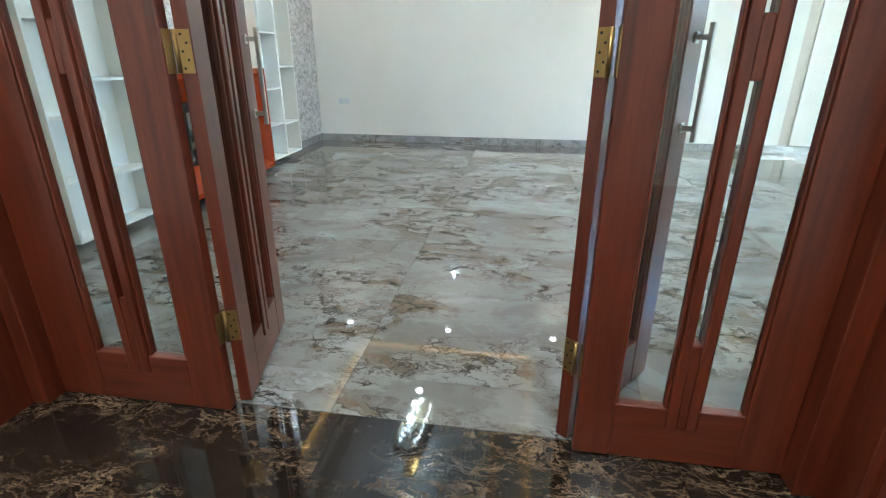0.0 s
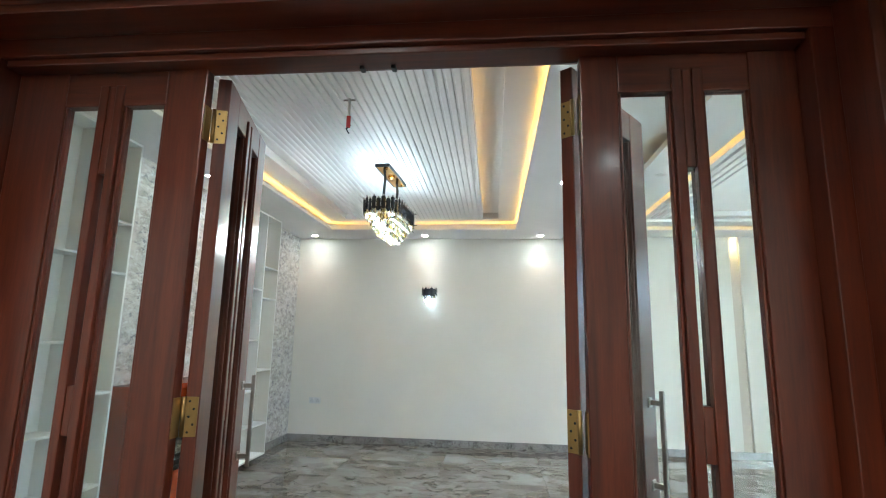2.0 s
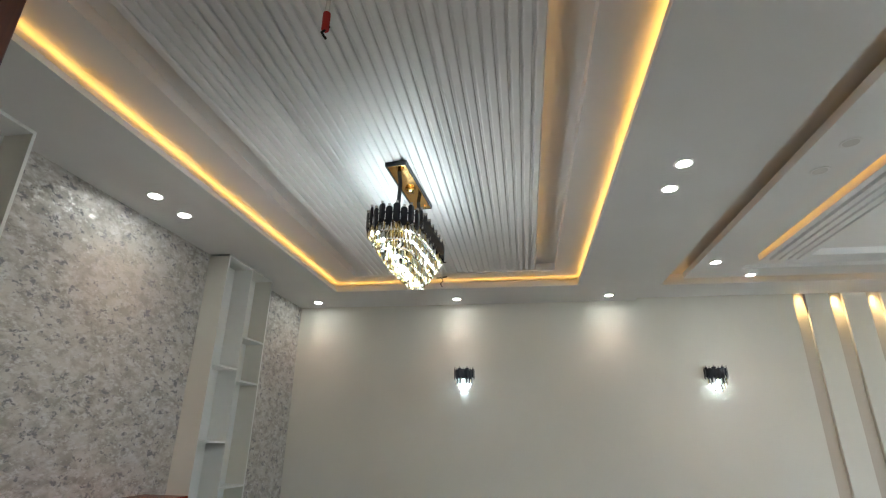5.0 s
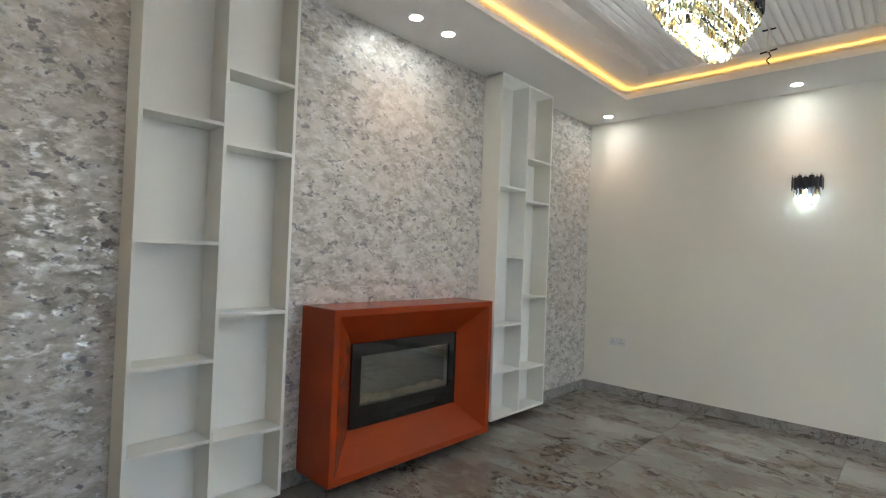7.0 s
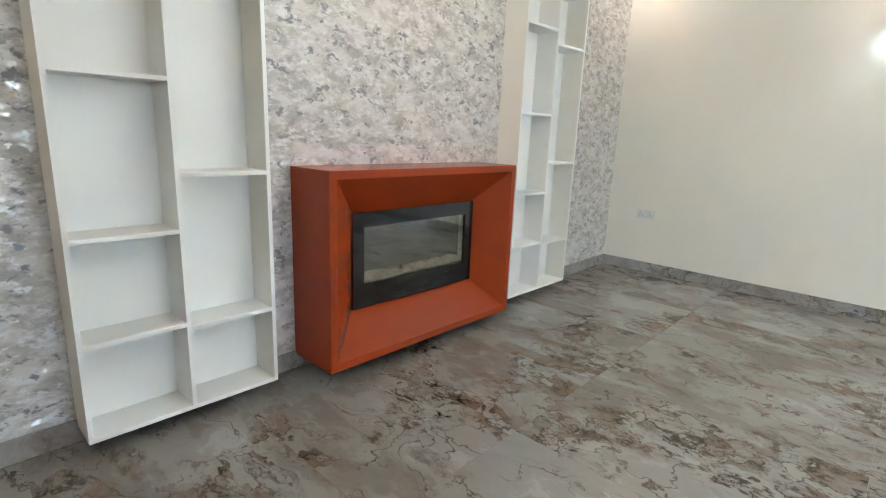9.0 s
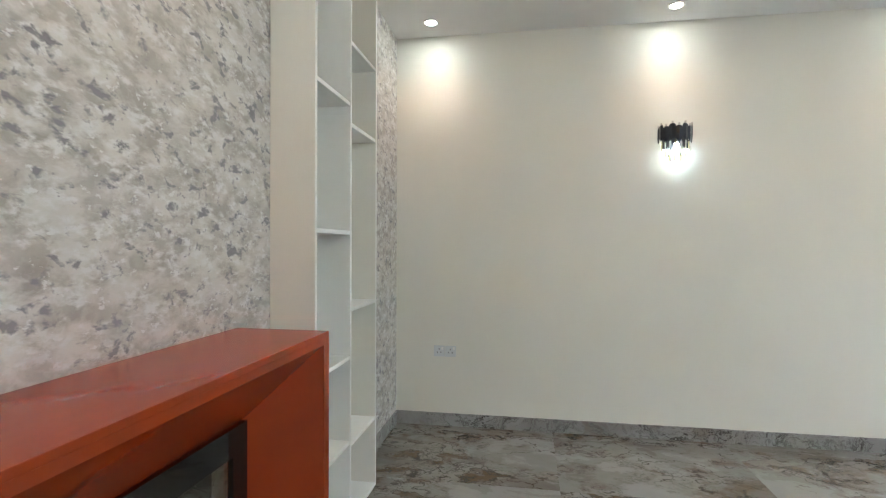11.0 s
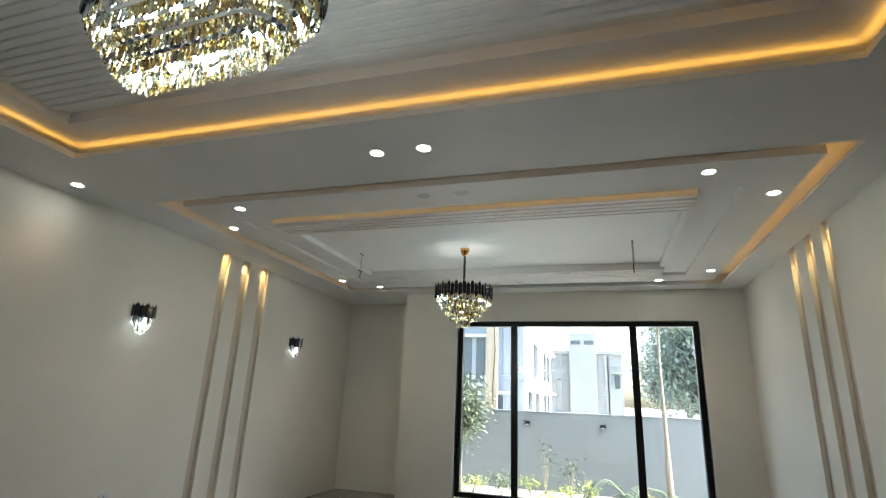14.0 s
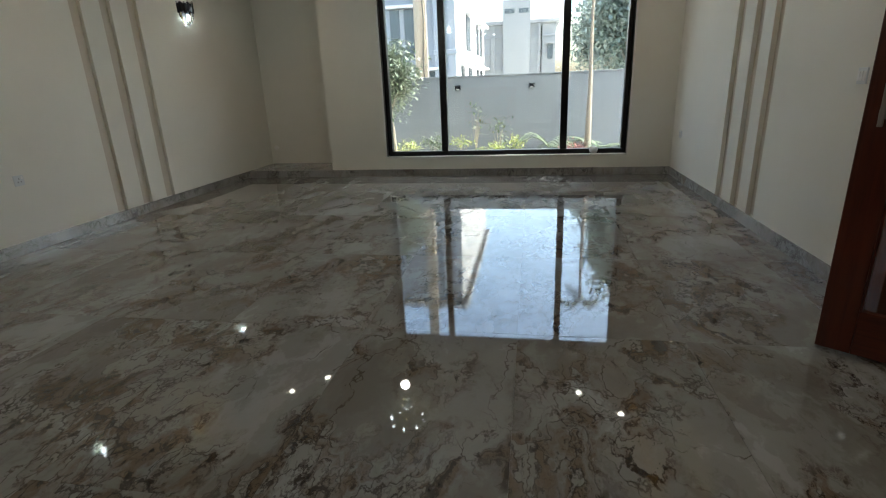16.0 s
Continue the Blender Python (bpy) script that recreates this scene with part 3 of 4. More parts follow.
for off, wd, d in ((0.03, 0.055, 0.036), (0.085, 0.07, 0.028), (0.155, 0.03, 0.042)):
    part("casing", box(DC - 1.40 - off, DC + 1.40 + off, YH - d, YH, 2.565 + off, 2.565 + off + wd, 0.006), M_WOODX, frame_ob)
    part("casing", box(DC - 1.40 - off, DC + 1.40 + off, 1.755, 1.755 + d * 0.6, 2.565 + off, 2.565 + off + wd, 0.006), M_WOODX, frame_ob)
for dx in (-0.06, 0.05):
    part("catch", box(DC + dx - 0.008, DC + dx + 0.008, 1.69, 1.72, 2.463, 2.476, 0.002), M_BLACK, frame_ob, "small black roller catch")
SIDE = 0.665
left = tagged(new("door_2"), "fixed glazed mahogany side light beside the doorway", "side light", "door panels", "structure")
left.matrix_world = pose(DC - 1.335, YD, 0)
door_panel(SIDE + 0.06, False, left, 0.004, 2.474, False, 0.195, 0.145)
right = tagged(new("door_3"), "fixed glazed mahogany side light beside the doorway", "side light", "door panels", "structure")
right.matrix_world = pose(DC + 0.670, YD, 0)
door_panel(SIDE, True, right, 0.004, 2.474, False, 0.145, 0.12)
LEAF = 0.628
leaf_l = thing("door_leaf", pose(DC - 0.576, YD + 0.034, 0, 0, 0, 104), "glazed mahogany door leaf standing open into the room", "door", "open door leaves")
door_panel(LEAF, False, leaf_l, 0.012, 2.465, True, 0.13, 0.13)
leaf_r = thing("door_leaf", pose(DC + 0.634, YD + 0.034, 0, 0, 0, 53), "glazed mahogany door leaf standing open into the room", "door", "open door leaves")
door_panel(LEAF - 0.025, False, leaf_r, 0.012, 2.465, True, 0.13, 0.13)
for hz in (0.35, 1.29, 2.28):
    hinge(hz, 1, leaf_l, left)
    hinge(hz, -1, leaf_r, right)

# ---- hall side ----
structure("hall_wall_west", box(-1.9, -1.7, -2.2, YH, 0, 3.05), M_WALL, "plain cream hall wall")
structure("hall_wall_east", box(2.75, 2.95, -2.2, YH, 0, 3.05), M_WALL, "plain cream hall wall")
structure("hall_wall_south", box(-1.9, 2.95, -2.4, -2.2, 0, 3.05), M_WALL, "plain cream hall wall")
structure("hall_ceiling", box(-1.9, 2.95, -2.4, YH, 3.05, 3.2), M_CEIL, "plain white hall ceiling")
structure("hall_floor_base", box(-1.9, 2.95, -2.4, 1.725, -0.2, -0.012), M_GROUT, "bed of the hall floor")
# Three hall downlights out of view, added and spread wide to light the doors.
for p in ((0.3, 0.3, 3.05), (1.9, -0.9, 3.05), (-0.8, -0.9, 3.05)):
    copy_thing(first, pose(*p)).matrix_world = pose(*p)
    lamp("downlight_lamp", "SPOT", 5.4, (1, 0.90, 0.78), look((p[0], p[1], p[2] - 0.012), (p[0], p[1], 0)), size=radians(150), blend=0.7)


# ---- wall shelves ----
def shelf_unit(y0, y1):
    t = thing("display_shelf", pose(X0, y0, 0), "tall white open display shelf unit, empty, on the papered wall", "shelf", "pair of shelf units")
    w, d, zb, zt, k = y1 - y0, 0.195, 0.072, ZC - 0.002, 0.018
    mid = w / 2
    part("side_panel", box(0.002, d - 0.002, 0, k, zb + 0.001, zt - 0.001, 0.001), M_WALL, t, "cream outer side")
    part("side_panel", box(0.002, d - 0.002, w - k, w, zb + 0.001, zt - 0.001, 0.001), M_WALL, t, "cream outer side")
    part("back_panel", box(0.001, 0.012, k, w - k, zb + k, zt - k), M_SHELF, t)
    part("divider", box(0.012, d, mid - k / 2, mid + k / 2, zb + k, zt - k, 0.001), M_SHELF, t)
    part("top_board", box(0.002, d, 0, w, zt - k, zt, 0.001), M_SHELF, t)
    part("bottom_board", box(0.002, d, 0, w, zb, zb + k, 0.001), M_SHELF, t)
    for y in (0, w - k):
        part("front_edge", box(d - 0.002, d, y, y + k, zb + k, zt - k), M_SHELF, t)
    for z in (2.083, 1.471, 0.874, 0.468):
        part("shelf_board", box(0.012, d - 0.002, k, mid - k / 2, z - k / 2, z + k / 2, 0.001), M_SHELF, t)
    for z in (2.383, 1.990, 1.103, 0.450):
        part("shelf_board", box(0.012, d - 0.002, mid + k / 2, w - k, z - k / 2, z + k / 2, 0.001), M_SHELF, t)
    return t


shelf_unit(2.985, 3.782)
shelf_unit(5.714, 6.540)


# ---- fireplace ----
def fireplace():
    y0, y1, z0, z1, d = 3.993, 5.480, 0.085, 1.115, 0.350
    t = thing("electric_fireplace", pose(X0, 0, 0), "burnt-orange lacquered wall-hung surround with a black electric fire", "fireplace")
    r = 0.042
    sy0, sy1, sz0, sz1, sx = 4.262, 5.262, 0.318, 0.868, 0.155
    k = 0.018
    part("top_board", box(0.002, d, y0, y1, z1 - k, z1, 0.002), M_ORANGE, t)
    part("bottom_board", box(0.002, d, y0, y1, z0, z0 + k, 0.002), M_ORANGE, t)
    part("side_board", box(0.002, d, y0, y0 + k, z0 + k, z1 - k, 0.001), M_ORANGE, t)
    part("side_board", box(0.002, d, y1 - k, y1, z0 + k, z1 - k, 0.001), M_ORANGE, t)
    bm = bmesh.new()
    for a in ((y0 + k, y0 + r, z0 + k, z1 - k), (y1 - r, y1 - k, z0 + k, z1 - k)):
        add_box(bm, d - 0.016, d - 0.001, *a, 0.001)
    for a in ((y0 + r, y1 - r, z0 + k, z0 + r), (y0 + r, y1 - r, z1 - r, z1 - k)):
        add_box(bm, d - 0.016, d - 0.001, *a, 0.001)
    part("front_rim", bm, M_ORANGE, t)
    o = [(d - 0.004, y0 + r, z0 + r), (d - 0.004, y1 - r, z0 + r), (d - 0.004, y1 - r, z1 - r), (d - 0.004, y0 + r, z1 - r)]
    i = [(sx, sy0, sz0), (sx, sy1, sz0), (sx, sy1, sz1), (sx, sy0, sz1)]
    for a in range(4):
        b = (a + 1) % 4
        bm = bmesh.new()
        q = [Vector(o[a]), Vector(o[b]), Vector(i[b]), Vector(i[a])]
        nrm = (q[1] - q[0]).cross(q[3] - q[0]).normalized() * 0.010
        if nrm.x > 0:
            nrm = -nrm
        vs = [bm.verts.new(v) for v in q] + [bm.verts.new(v + nrm) for v in q]
        for f in ((0, 1, 2, 3), (7, 6, 5, 4), (0, 4, 5, 1), (1, 5, 6, 2), (2, 6, 7, 3), (3, 7, 4, 0)):
            bm.faces.new([vs[n] for n in f])
        part("splayed_panel", bm, M_ORANGE, t)
    fire = part("fire_box", box(0.03, 0.05, sy0 + 0.004, sy1 - 0.004, sz0 + 0.004, sz1 - 0.004), M_BLACK, t, "matt black fire box")
    bz0, bz1, by0, by1 = sz0 + 0.135, sz1 - 0.085, sy0 + 0.075, sy1 - 0.075
    bm = bmesh.new()
    for a in ((sy0, by0, sz0, sz1), (by1, sy1, sz0, sz1), (by0, by1, sz0, bz0), (by0, by1, bz1, sz1)):
        add_box(bm, 0.150, 0.172, *a)
    part("fire_frame", bm, M_BGLASS, t, "glossy black glass frame")
    pane = part("fire_glass", box(0.160, 0.164, by0, by1, bz0, bz1), M_FGLASS, t, "dark reflecting glass")
    pane.visible_shadow = False
    part("vent", box(0.1715, 0.1735, sy0 + 0.30, sy1 - 0.22, sz0 + 0.045, sz0 + 0.095, 0.001), M_BLACK, t, "matt black air outlet")
    rnd = random.Random(5)
    for n in range(34):
        bm = bmesh.new()
        bmesh.ops.create_icosphere(bm, subdivisions=2, radius=1)
        sc = (rnd.uniform(0.015, 0.028), rnd.uniform(0.02, 0.05), rnd.uniform(0.012, 0.026))
        for v in bm.verts:
            v.co = Vector((v.co.x * sc[0], v.co.y * sc[1], v.co.z * sc[2])) * (1 + 0.35 * noise.noise(v.co * 2.2 + Vector((n, 0, 0))))
            v.co += Vector((0.10 + rnd.choice((0, 0.03)), by0 + 0.02 + (by1 - by0 - 0.04) * n / 33, bz0 + sc[2] * 0.8 + rnd.uniform(0, 0.02)))
        part("ember_log", bm, M_LOG, t, "grey-brown imitation log", True)
    part("fire_bed", box(0.05, 0.15, by0 - 0.03, by1 + 0.03, bz0 - 0.02, bz0 + 0.004), M_BLACK, t)
    return t


M_FGLASS = material("fire_glass", (0.55, 0.6, 0.55), 0.02, 0.0, Transmission_Weight=1.0, IOR=2.3)
M_LOG = paint("ember_log", (0.40, 0.30, 0.23), 0.8)
fireplace()


# ---- window ----
def window():
    t = tagged(new("window_1"), "wide black aluminium three-part garden window", "window", "", "structure")
    f, xa, xb = 0.062, X1 + 0.075, X1 + 0.175
    part("window_frame", box(xa, xb, WY0, WY1, WZ0, WZ0 + f, 0.004), M_BLACK, t)
    part("window_frame", box(xa, xb, WY0, WY1, WZ1 - f, WZ1, 0.004), M_BLACK, t)
    part("window_frame", box(xa, xb, WY0, WY0 + f, WZ0 + f, WZ1 - f, 0.004), M_BLACK, t)
    part("window_frame", box(xa, xb, WY1 - f, WY1, WZ0 + f, WZ1 - f, 0.004), M_BLACK, t)
    part("mullion", box(xa + 0.01, xb - 0.01, 3.07, 3.16, WZ0 + f, WZ1 - f, 0.004), M_BLACK, t)
    part("mullion", box(xa + 0.01, xb - 0.01, 4.685, 4.775, WZ0 + f, WZ1 - f, 0.004), M_BLACK, t)
    part("mullion_cover", box(xa + 0.002, xa + 0.012, 4.70, 4.716, WZ0 + f, WZ1 - f, 0.002), M_BLACK, t)
    part("latch", box(xa - 0.006, xa + 0.004, 4.725, 4.745, 1.36, 1.48, 0.004), M_BLACK, t, "slim black sash latch")
    for a, b in ((WY0 + f, 3.07), (3.16, 4.685), (4.775, WY1 - f)):
        pane = part("pane", box(xa + 0.045, xa + 0.051, a, b, WZ0 + f, WZ1 - f), M_WINGLASS, t, "clear glass pane")
        pane.visible_shadow = False
    part("window_sill", box(X1 - 0.012, X1 + 0.075, WY0 - 0.02, WY1 + 0.02, WZ0 - 0.018, WZ0 + 0.002, 0.003), M_SILL, t, "pale stone sill")
    for a, b in ((WY0 - 0.024, WY0), (WY1, WY1 + 0.024)):
        part("reveal_trim", box(X1 - 0.008, X1 + 0.075, a, b, WZ0, WZ1, 0.001), M_PLATE, t, "white reveal edge")
    part("reveal_trim", box(X1 - 0.004, X1 + 0.075, WY0 - 0.012, WY1 + 0.012, WZ1, WZ1 + 0.012, 0.001), M_PLATE, t, "white reveal edge")
    return t


M_SILL = paint("sill_stone", (0.66, 0.65, 0.62), 0.3)
M_WINGLASS = material("window_glass", (1, 1, 1), 0.0, 0.0, Transmission_Weight=1.0, IOR=1.3)
window()


# ---- crystal lamps ----
def prism(bm, x, y, z0, z1, w, d, turn):
    """A hanging bar with bevelled foot and head."""
    c, s = math.cos(turn), math.sin(turn)
    rows = []
    for k, z in ((0.45, z0), (1, z0 + 0.18 * (z1 - z0)), (1, z1 - 0.1 * (z1 - z0)), (0.6, z1)):
        rows.append([bm.verts.new((x + c * a * w * k - s * b * d * k, y + s * a * w * k + c * b * d * k, z)) for a, b in ((-0.5, 0), (0, -0.5), (0.5, 0), (0, 0.5))])
    for a, b in zip(rows, rows[1:]):
        for i in range(4):
            bm.faces.new((a[i], a[(i + 1) % 4], b[(i + 1) % 4], b[i]))
    bm.faces.new(rows[0][::-1]), bm.faces.new(rows[-1])


def track(length, width, n):
    """n points and outward turns round a racetrack whose long side lies along y."""
    r, st = width / 2, length - width
    total = 2 * st + math.pi * width
    out = []
    for i in range(n):
        u = total * i / n
        if u < st:
            out.append((r, -st / 2 + u, 0.0))
        elif u < st + math.pi * r:
            a = (u - st) / r
            out.append((r * math.cos(a), st / 2 + r * math.sin(a), a))
        elif u < 2 * st + math.pi * r:
            out.append((-r, st / 2 - (u - st - math.pi * r), math.pi))
        else:
            a = math.pi + (u - 2 * st - math.pi * r) / r
            out.append((r * math.cos(a), -st / 2 + r * math.sin(a), a))
    return out


DROPS = {}


def crystal(t, mat, m, h):
    """One hanging crystal drop of height h; alike drops share a mesh."""
    key = (mat.name, round(h, 3))
    if key not in DROPS:
        bm = bmesh.new()
        prism(bm, 0, 0, -h, 0, 0.0145, 0.010, 0)
        bmesh.ops.recalc_face_normals(bm, faces=bm.faces)
        DROPS[key] = bpy.data.meshes.new("crystal_drop")
        bm.to_mesh(DROPS[key])
        bm.free()
        DROPS[key].materials.append(mat)
    ob = new("crystal_drop", DROPS[key])
    ob.parent = t
    ob.matrix_local = m


def crown(t, length, width, z_top, tiers, band, seed, bulbs):
    """Smoked upright bars round the top, then shrinking tiers of amber crystals, lit from within."""
    rnd = random.Random(seed)
    n = max(14, int((2 * (length - width) + math.pi * width) / 0.042))
    for i, (x, y, a) in enumerate(track(length, width, n)):
        bm = bmesh.new()
        up = 0.020 if i % 2 else 0.0
        prism(bm, x, y, z_top - band + up - 0.01, z_top + up, 0.040, 0.014, a + math.pi / 2)
        part("smoked_bar", bm, M_SMOKE, t)
        bm = box(x - 0.006, x + 0.006, y - 0.006, y + 0.006, z_top + up, z_top + up + 0.014)
        part("bar_cap", bm, M_STEEL, t)
    m = 48
    for (zz, sh) in ((z_top - 0.03, 0.02), (z_top - band * 0.75, 0.03)):
        pts = [(x, y, zz) for x, y, a in track(length - sh, width - sh, m)]
        part("hoop", tube(pts + pts[:1], 0.006, 6), M_BLACK, t)
    z, made, rest = z_top - band * 0.80, 0, bmesh.new()
    for k, (ln, wd, h) in enumerate(tiers):
        pts = [(x, y, z) for x, y, a in track(ln, wd, 40)]
        part("tier_ring", tube(pts + pts[:1], 0.0022, 5), M_BRASS, t, "thin brass ring")
        for inset, size in ((0.0, 1.0), (0.030, 0.7)):
            if wd - inset < 0.03:
                continue
            for x, y, a in track(ln - inset, wd - inset, max(6, int((2 * (ln - wd) + math.pi * (wd - inset)) / 0.0165))):
                m = pose(x, y, z + rnd.uniform(-0.003, 0.003), rnd.uniform(-6, 6), rnd.uniform(-6, 6), math.degrees(a) + 90 + rnd.uniform(-25, 25))
                mat = M_CRYSTAL if rnd.random() < 0.45 else M_CLEAR
                if made < 300:
                    crystal(t, mat, m, h * size)
                    made += 1
                else:
                    before = len(rest.verts)
                    prism(rest, 0, 0, -h * size, 0, 0.0145, 0.010, 0)
                    rest.verts.ensure_lookup_table()
                    for v in rest.verts[before:]:
                        v.co = m @ v.co
        z -= h * 0.84
    if made >= 300:
        part("crystal_drops", rest, M_MIXED, t, "lower amber crystal drops")["kind"] = "stuff"
    else:
        rest.free()
    for x, y, zz in bulbs:
        part("bulb", lathe(((0.006, -0.03), (0.016, -0.015), (0.016, 0.015), (0.006, 0.03)), 10, None, (x, y, zz)), M_BULB, t, "glowing white bulb", True)


def long_chandelier():
    t = thing("chandelier", pose(-0.055, 4.71, 0.0, 0, 0, -4), "long oval smoked and amber crystal chandelier, lit, on a gold plate", "chandelier")
    part("ceiling_plate", box(-0.06, 0.06, -0.31, 0.31, ZS - 0.028, ZS - 0.0005, 0.004), M_GOLD, t, "gold mirror plate")
    part("ceiling_plate_rim", ring(bmesh.new(), (-0.067, 0.067, -0.317, 0.317), (-0.0605, 0.0605, -0.3105, 0.3105), ZS - 0.030, ZS - 0.001), M_BLACK, t)
    part("plate_boss", lathe(((0.030, -0.022), (0.034, -0.010), (0.034, 0.0)), 16, None, (0, 0, ZS - 0.028)), M_GOLD, t, "round gold boss", True)
    for y in (-0.27, 0.27):
        part("plate_nut", lathe(((0.008, -0.014), (0.010, -0.004), (0.010, 0.0)), 10, None, (0.03, y, ZS - 0.028)), M_GOLD, t, "", True)
    for y in (-0.22, 0.22):
        part("hanging_cable", tube([(0, y - 0.02, ZS - 0.03), (0.004, y, 2.98), (-0.003, y, 2.85), (0, y, 2.70)], 0.013, 8), M_CABLE, t, "black sleeved cable", True)
    bul = [(x, y, 2.615) for y in (-0.30, -0.2, -0.1, 0.0, 0.1, 0.2, 0.30) for x in (-0.09, 0.09)] + [(0, y, 2.50) for y in (-0.24, -0.08, 0.08, 0.24)]
    crown(t, 0.83, 0.34, 2.745, [(0.80, 0.315, 0.054), (0.745, 0.265, 0.050), (0.68, 0.215, 0.050), (0.61, 0.165, 0.048), (0.53, 0.110, 0.046)], 0.105, 2, bul)
    return t


def round_chandelier():
    t = thing("chandelier", pose(4.16, 4.955, 0), "round tiered smoked and amber crystal chandelier, lit, on a copper cup", "chandelier")
    part("ceiling_cup", lathe(((0.055, 3.164), (0.05, 3.14), (0.032, 3.09), (0.02, 3.08)), 20), M_GOLD, t, "copper ceiling cup", True)
    part("hanging_cable", tube([(0, 0, 3.09), (0.004, 0, 2.95), (0, 0, 2.70)], 0.013, 8), M_CABLE, t, "black sleeved cable", True)
    bul = [(0.2 * math.cos(a), 0.2 * math.sin(a), 2.60) for a in [i * math.pi / 4 for i in range(8)]] + [(0, 0, 2.48), (0.08, 0, 2.42), (-0.08, 0, 2.42)]
    crown(t, 0.62, 0.62, 2.71, [(0.60, 0.60, 0.080), (0.49, 0.49, 0.076), (0.38, 0.38, 0.072), (0.27, 0.27, 0.070), (0.15, 0.15, 0.075)], 0.12, 3, bul)
    return t


def wall_sconce(x):
    t = thing("wall_sconce", pose(x, Y1, 2.03), "black smoked crystal wall light, lit, on the cream wall", "wall light", "wall lights along the back wall")
    part("wall_plate", box(-0.09, 0.09, -0.014, 0.0, 0.09, 0.24, 0.003), M_BLACK, t)
    for i in range(9):
        a = math.pi + math.pi * i / 8
        bm = bmesh.new()
        up = 0.014 if i % 2 else 0
        prism(bm, 0.112 * math.cos(a), 0.108 * math.sin(a) - 0.005, 0.130 + up, 0.240 + up, 0.046, 0.014, a + math.pi / 2)
        part("smoked_bar", bm, M_SMOKE, t)
        part("bar_cap", box(0.112 * math.cos(a) - 0.006, 0.112 * math.cos(a) + 0.006, 0.108 * math.sin(a) - 0.011, 0.108 * math.sin(a) + 0.001, 0.240 + up, 0.256 + up), M_STEEL, t)
    pts = [(0.105 * math.cos(math.pi + math.pi * i / 12), 0.101 * math.sin(math.pi + math.pi * i / 12) - 0.005, 0.2) for i in range(13)]
    part("hoop", tube(pts, 0.005, 6), M_BLACK, t)
    for r, z, h in ((0.095, 0.14, 0.075), (0.07, 0.095, 0.07), (0.042, 0.055, 0.06)):
        for i in range(8):
            a = math.pi + math.pi * (i + 0.5) / 8
            crystal(t, M_CLEAR if i % 3 else M_CRYSTAL, pose(r * math.cos(a), r * math.sin(a) - 0.008, z, 0, 0, math.degrees(a) + 90), h)
    part("bulb", lathe(((0.006, -0.03), (0.018, -0.015), (0.018, 0.015), (0.006, 0.03)), 12, None, (0, -0.05, 0.10)), M_BULB, t, "glowing white bulb", True)
    lamp("sconce_lamp", "POINT", 0.16, COOL, pose(x, Y1 - 0.055, 2.085), radius=0.012)
    return t


long_chandelier()
lamp("chandelier_lamp", "AREA", 0.085, COOL, look((-0.055, 4.71, 2.76), (-0.055, 4.71, 4)), sx=0.25, sy=0.9)
for dy in (-0.24, 0.0, 0.24):
    lamp("chandelier_lamp", "POINT", 0.36, (1.0, 0.95, 0.88), pose(-0.055, 4.71 + dy, 2.36), radius=0.03)
round_chandelier()
lamp("chandelier_lamp", "POINT", 1.4, (1.0, 0.95, 0.88), pose(4.16, 4.955, 2.12), radius=0.05)
lamp("chandelier_lamp", "AREA", 0.05, COOL, look((4.16, 4.955, 2.74), (4.16, 4.955, 4)), sx=0.35, sy=0.35)
for x in (-0.04, 2.67, 5.26):
    wall_sconce(x)


# ---- ceiling hooks ----
def fan_hook(x, y, z, length, taped):
    t = thing("ceiling_hook", pose(x, y, z), "white conduit with loose wire hanging for a fan", "fan hook", "ceiling hooks")
    part("rod", tube([(0, 0, 0), (0, 0, -length)], 0.009, 8), M_PIPE, t)
    part("cross_bolt", tube([(-0.04, 0, -0.012), (0.04, 0, -0.012)], 0.006, 6), M_CABLE if not taped else M_STEEL, t)
    part("wire_tail", tube([(0, 0, -length), (0.012, 0.004, -length - 0.03), (-0.012, 0.0, -length - 0.055), (0.006, 0, -length - 0.085)], 0.005, 6), M_CABLE, t, "loose black wire ends")
    if taped:
        part("tape", lathe(((0.014, -0.045), (0.014, 0.03)), 10, None, (0, 0, -length)), M_RED, t, "red insulating tape")
    else:
        part("cross_bolt", tube([(-0.05, 0, -length), (0.05, 0, -length + 0.01)], 0.006, 6), M_CABLE, t)


fan_hook(-0.02, 3.14, ZS, 0.155, True)
fan_hook(-0.083, 6.24, ZS, 0.165, False)
fan_hook(4.16, 6.22, 3.165, 0.22, False)
fan_hook(4.14, 3.20, 3.165, 0.25, False)


# ---- sockets and switches ----
M_SWITCH = material("cool_white_plastic", (0.60, 0.625, 0.64), 0.3)


def wall_plate(name, m, label, category, group="", toggles=0, size=0.086):
    t = thing(name, m, label, category, group)
    h = size / 2
    part("plate", box(-h, h, -0.009, 0, -h, h, 0.003), M_SWITCH, t)
    if toggles:
        for i in range(toggles):
            x = -0.026 + 0.026 * i
            part("rocker", box(x - 0.010, x + 0.010, -0.013, -0.009, -0.025, 0.025, 0.002), M_PLATE, t)
    else:
        for x, z in ((0, 0.016), (-0.014, -0.010), (0.014, -0.010)):
            part("pin_hole", box(x - 0.004, x + 0.004, -0.0105, -0.009, z - 0.006, z + 0.006), M_SOCKET, t)
        part("rocker", box(0.018, 0.034, -0.012, -0.009, 0.012, 0.034, 0.002), M_PLATE, t)
    return t


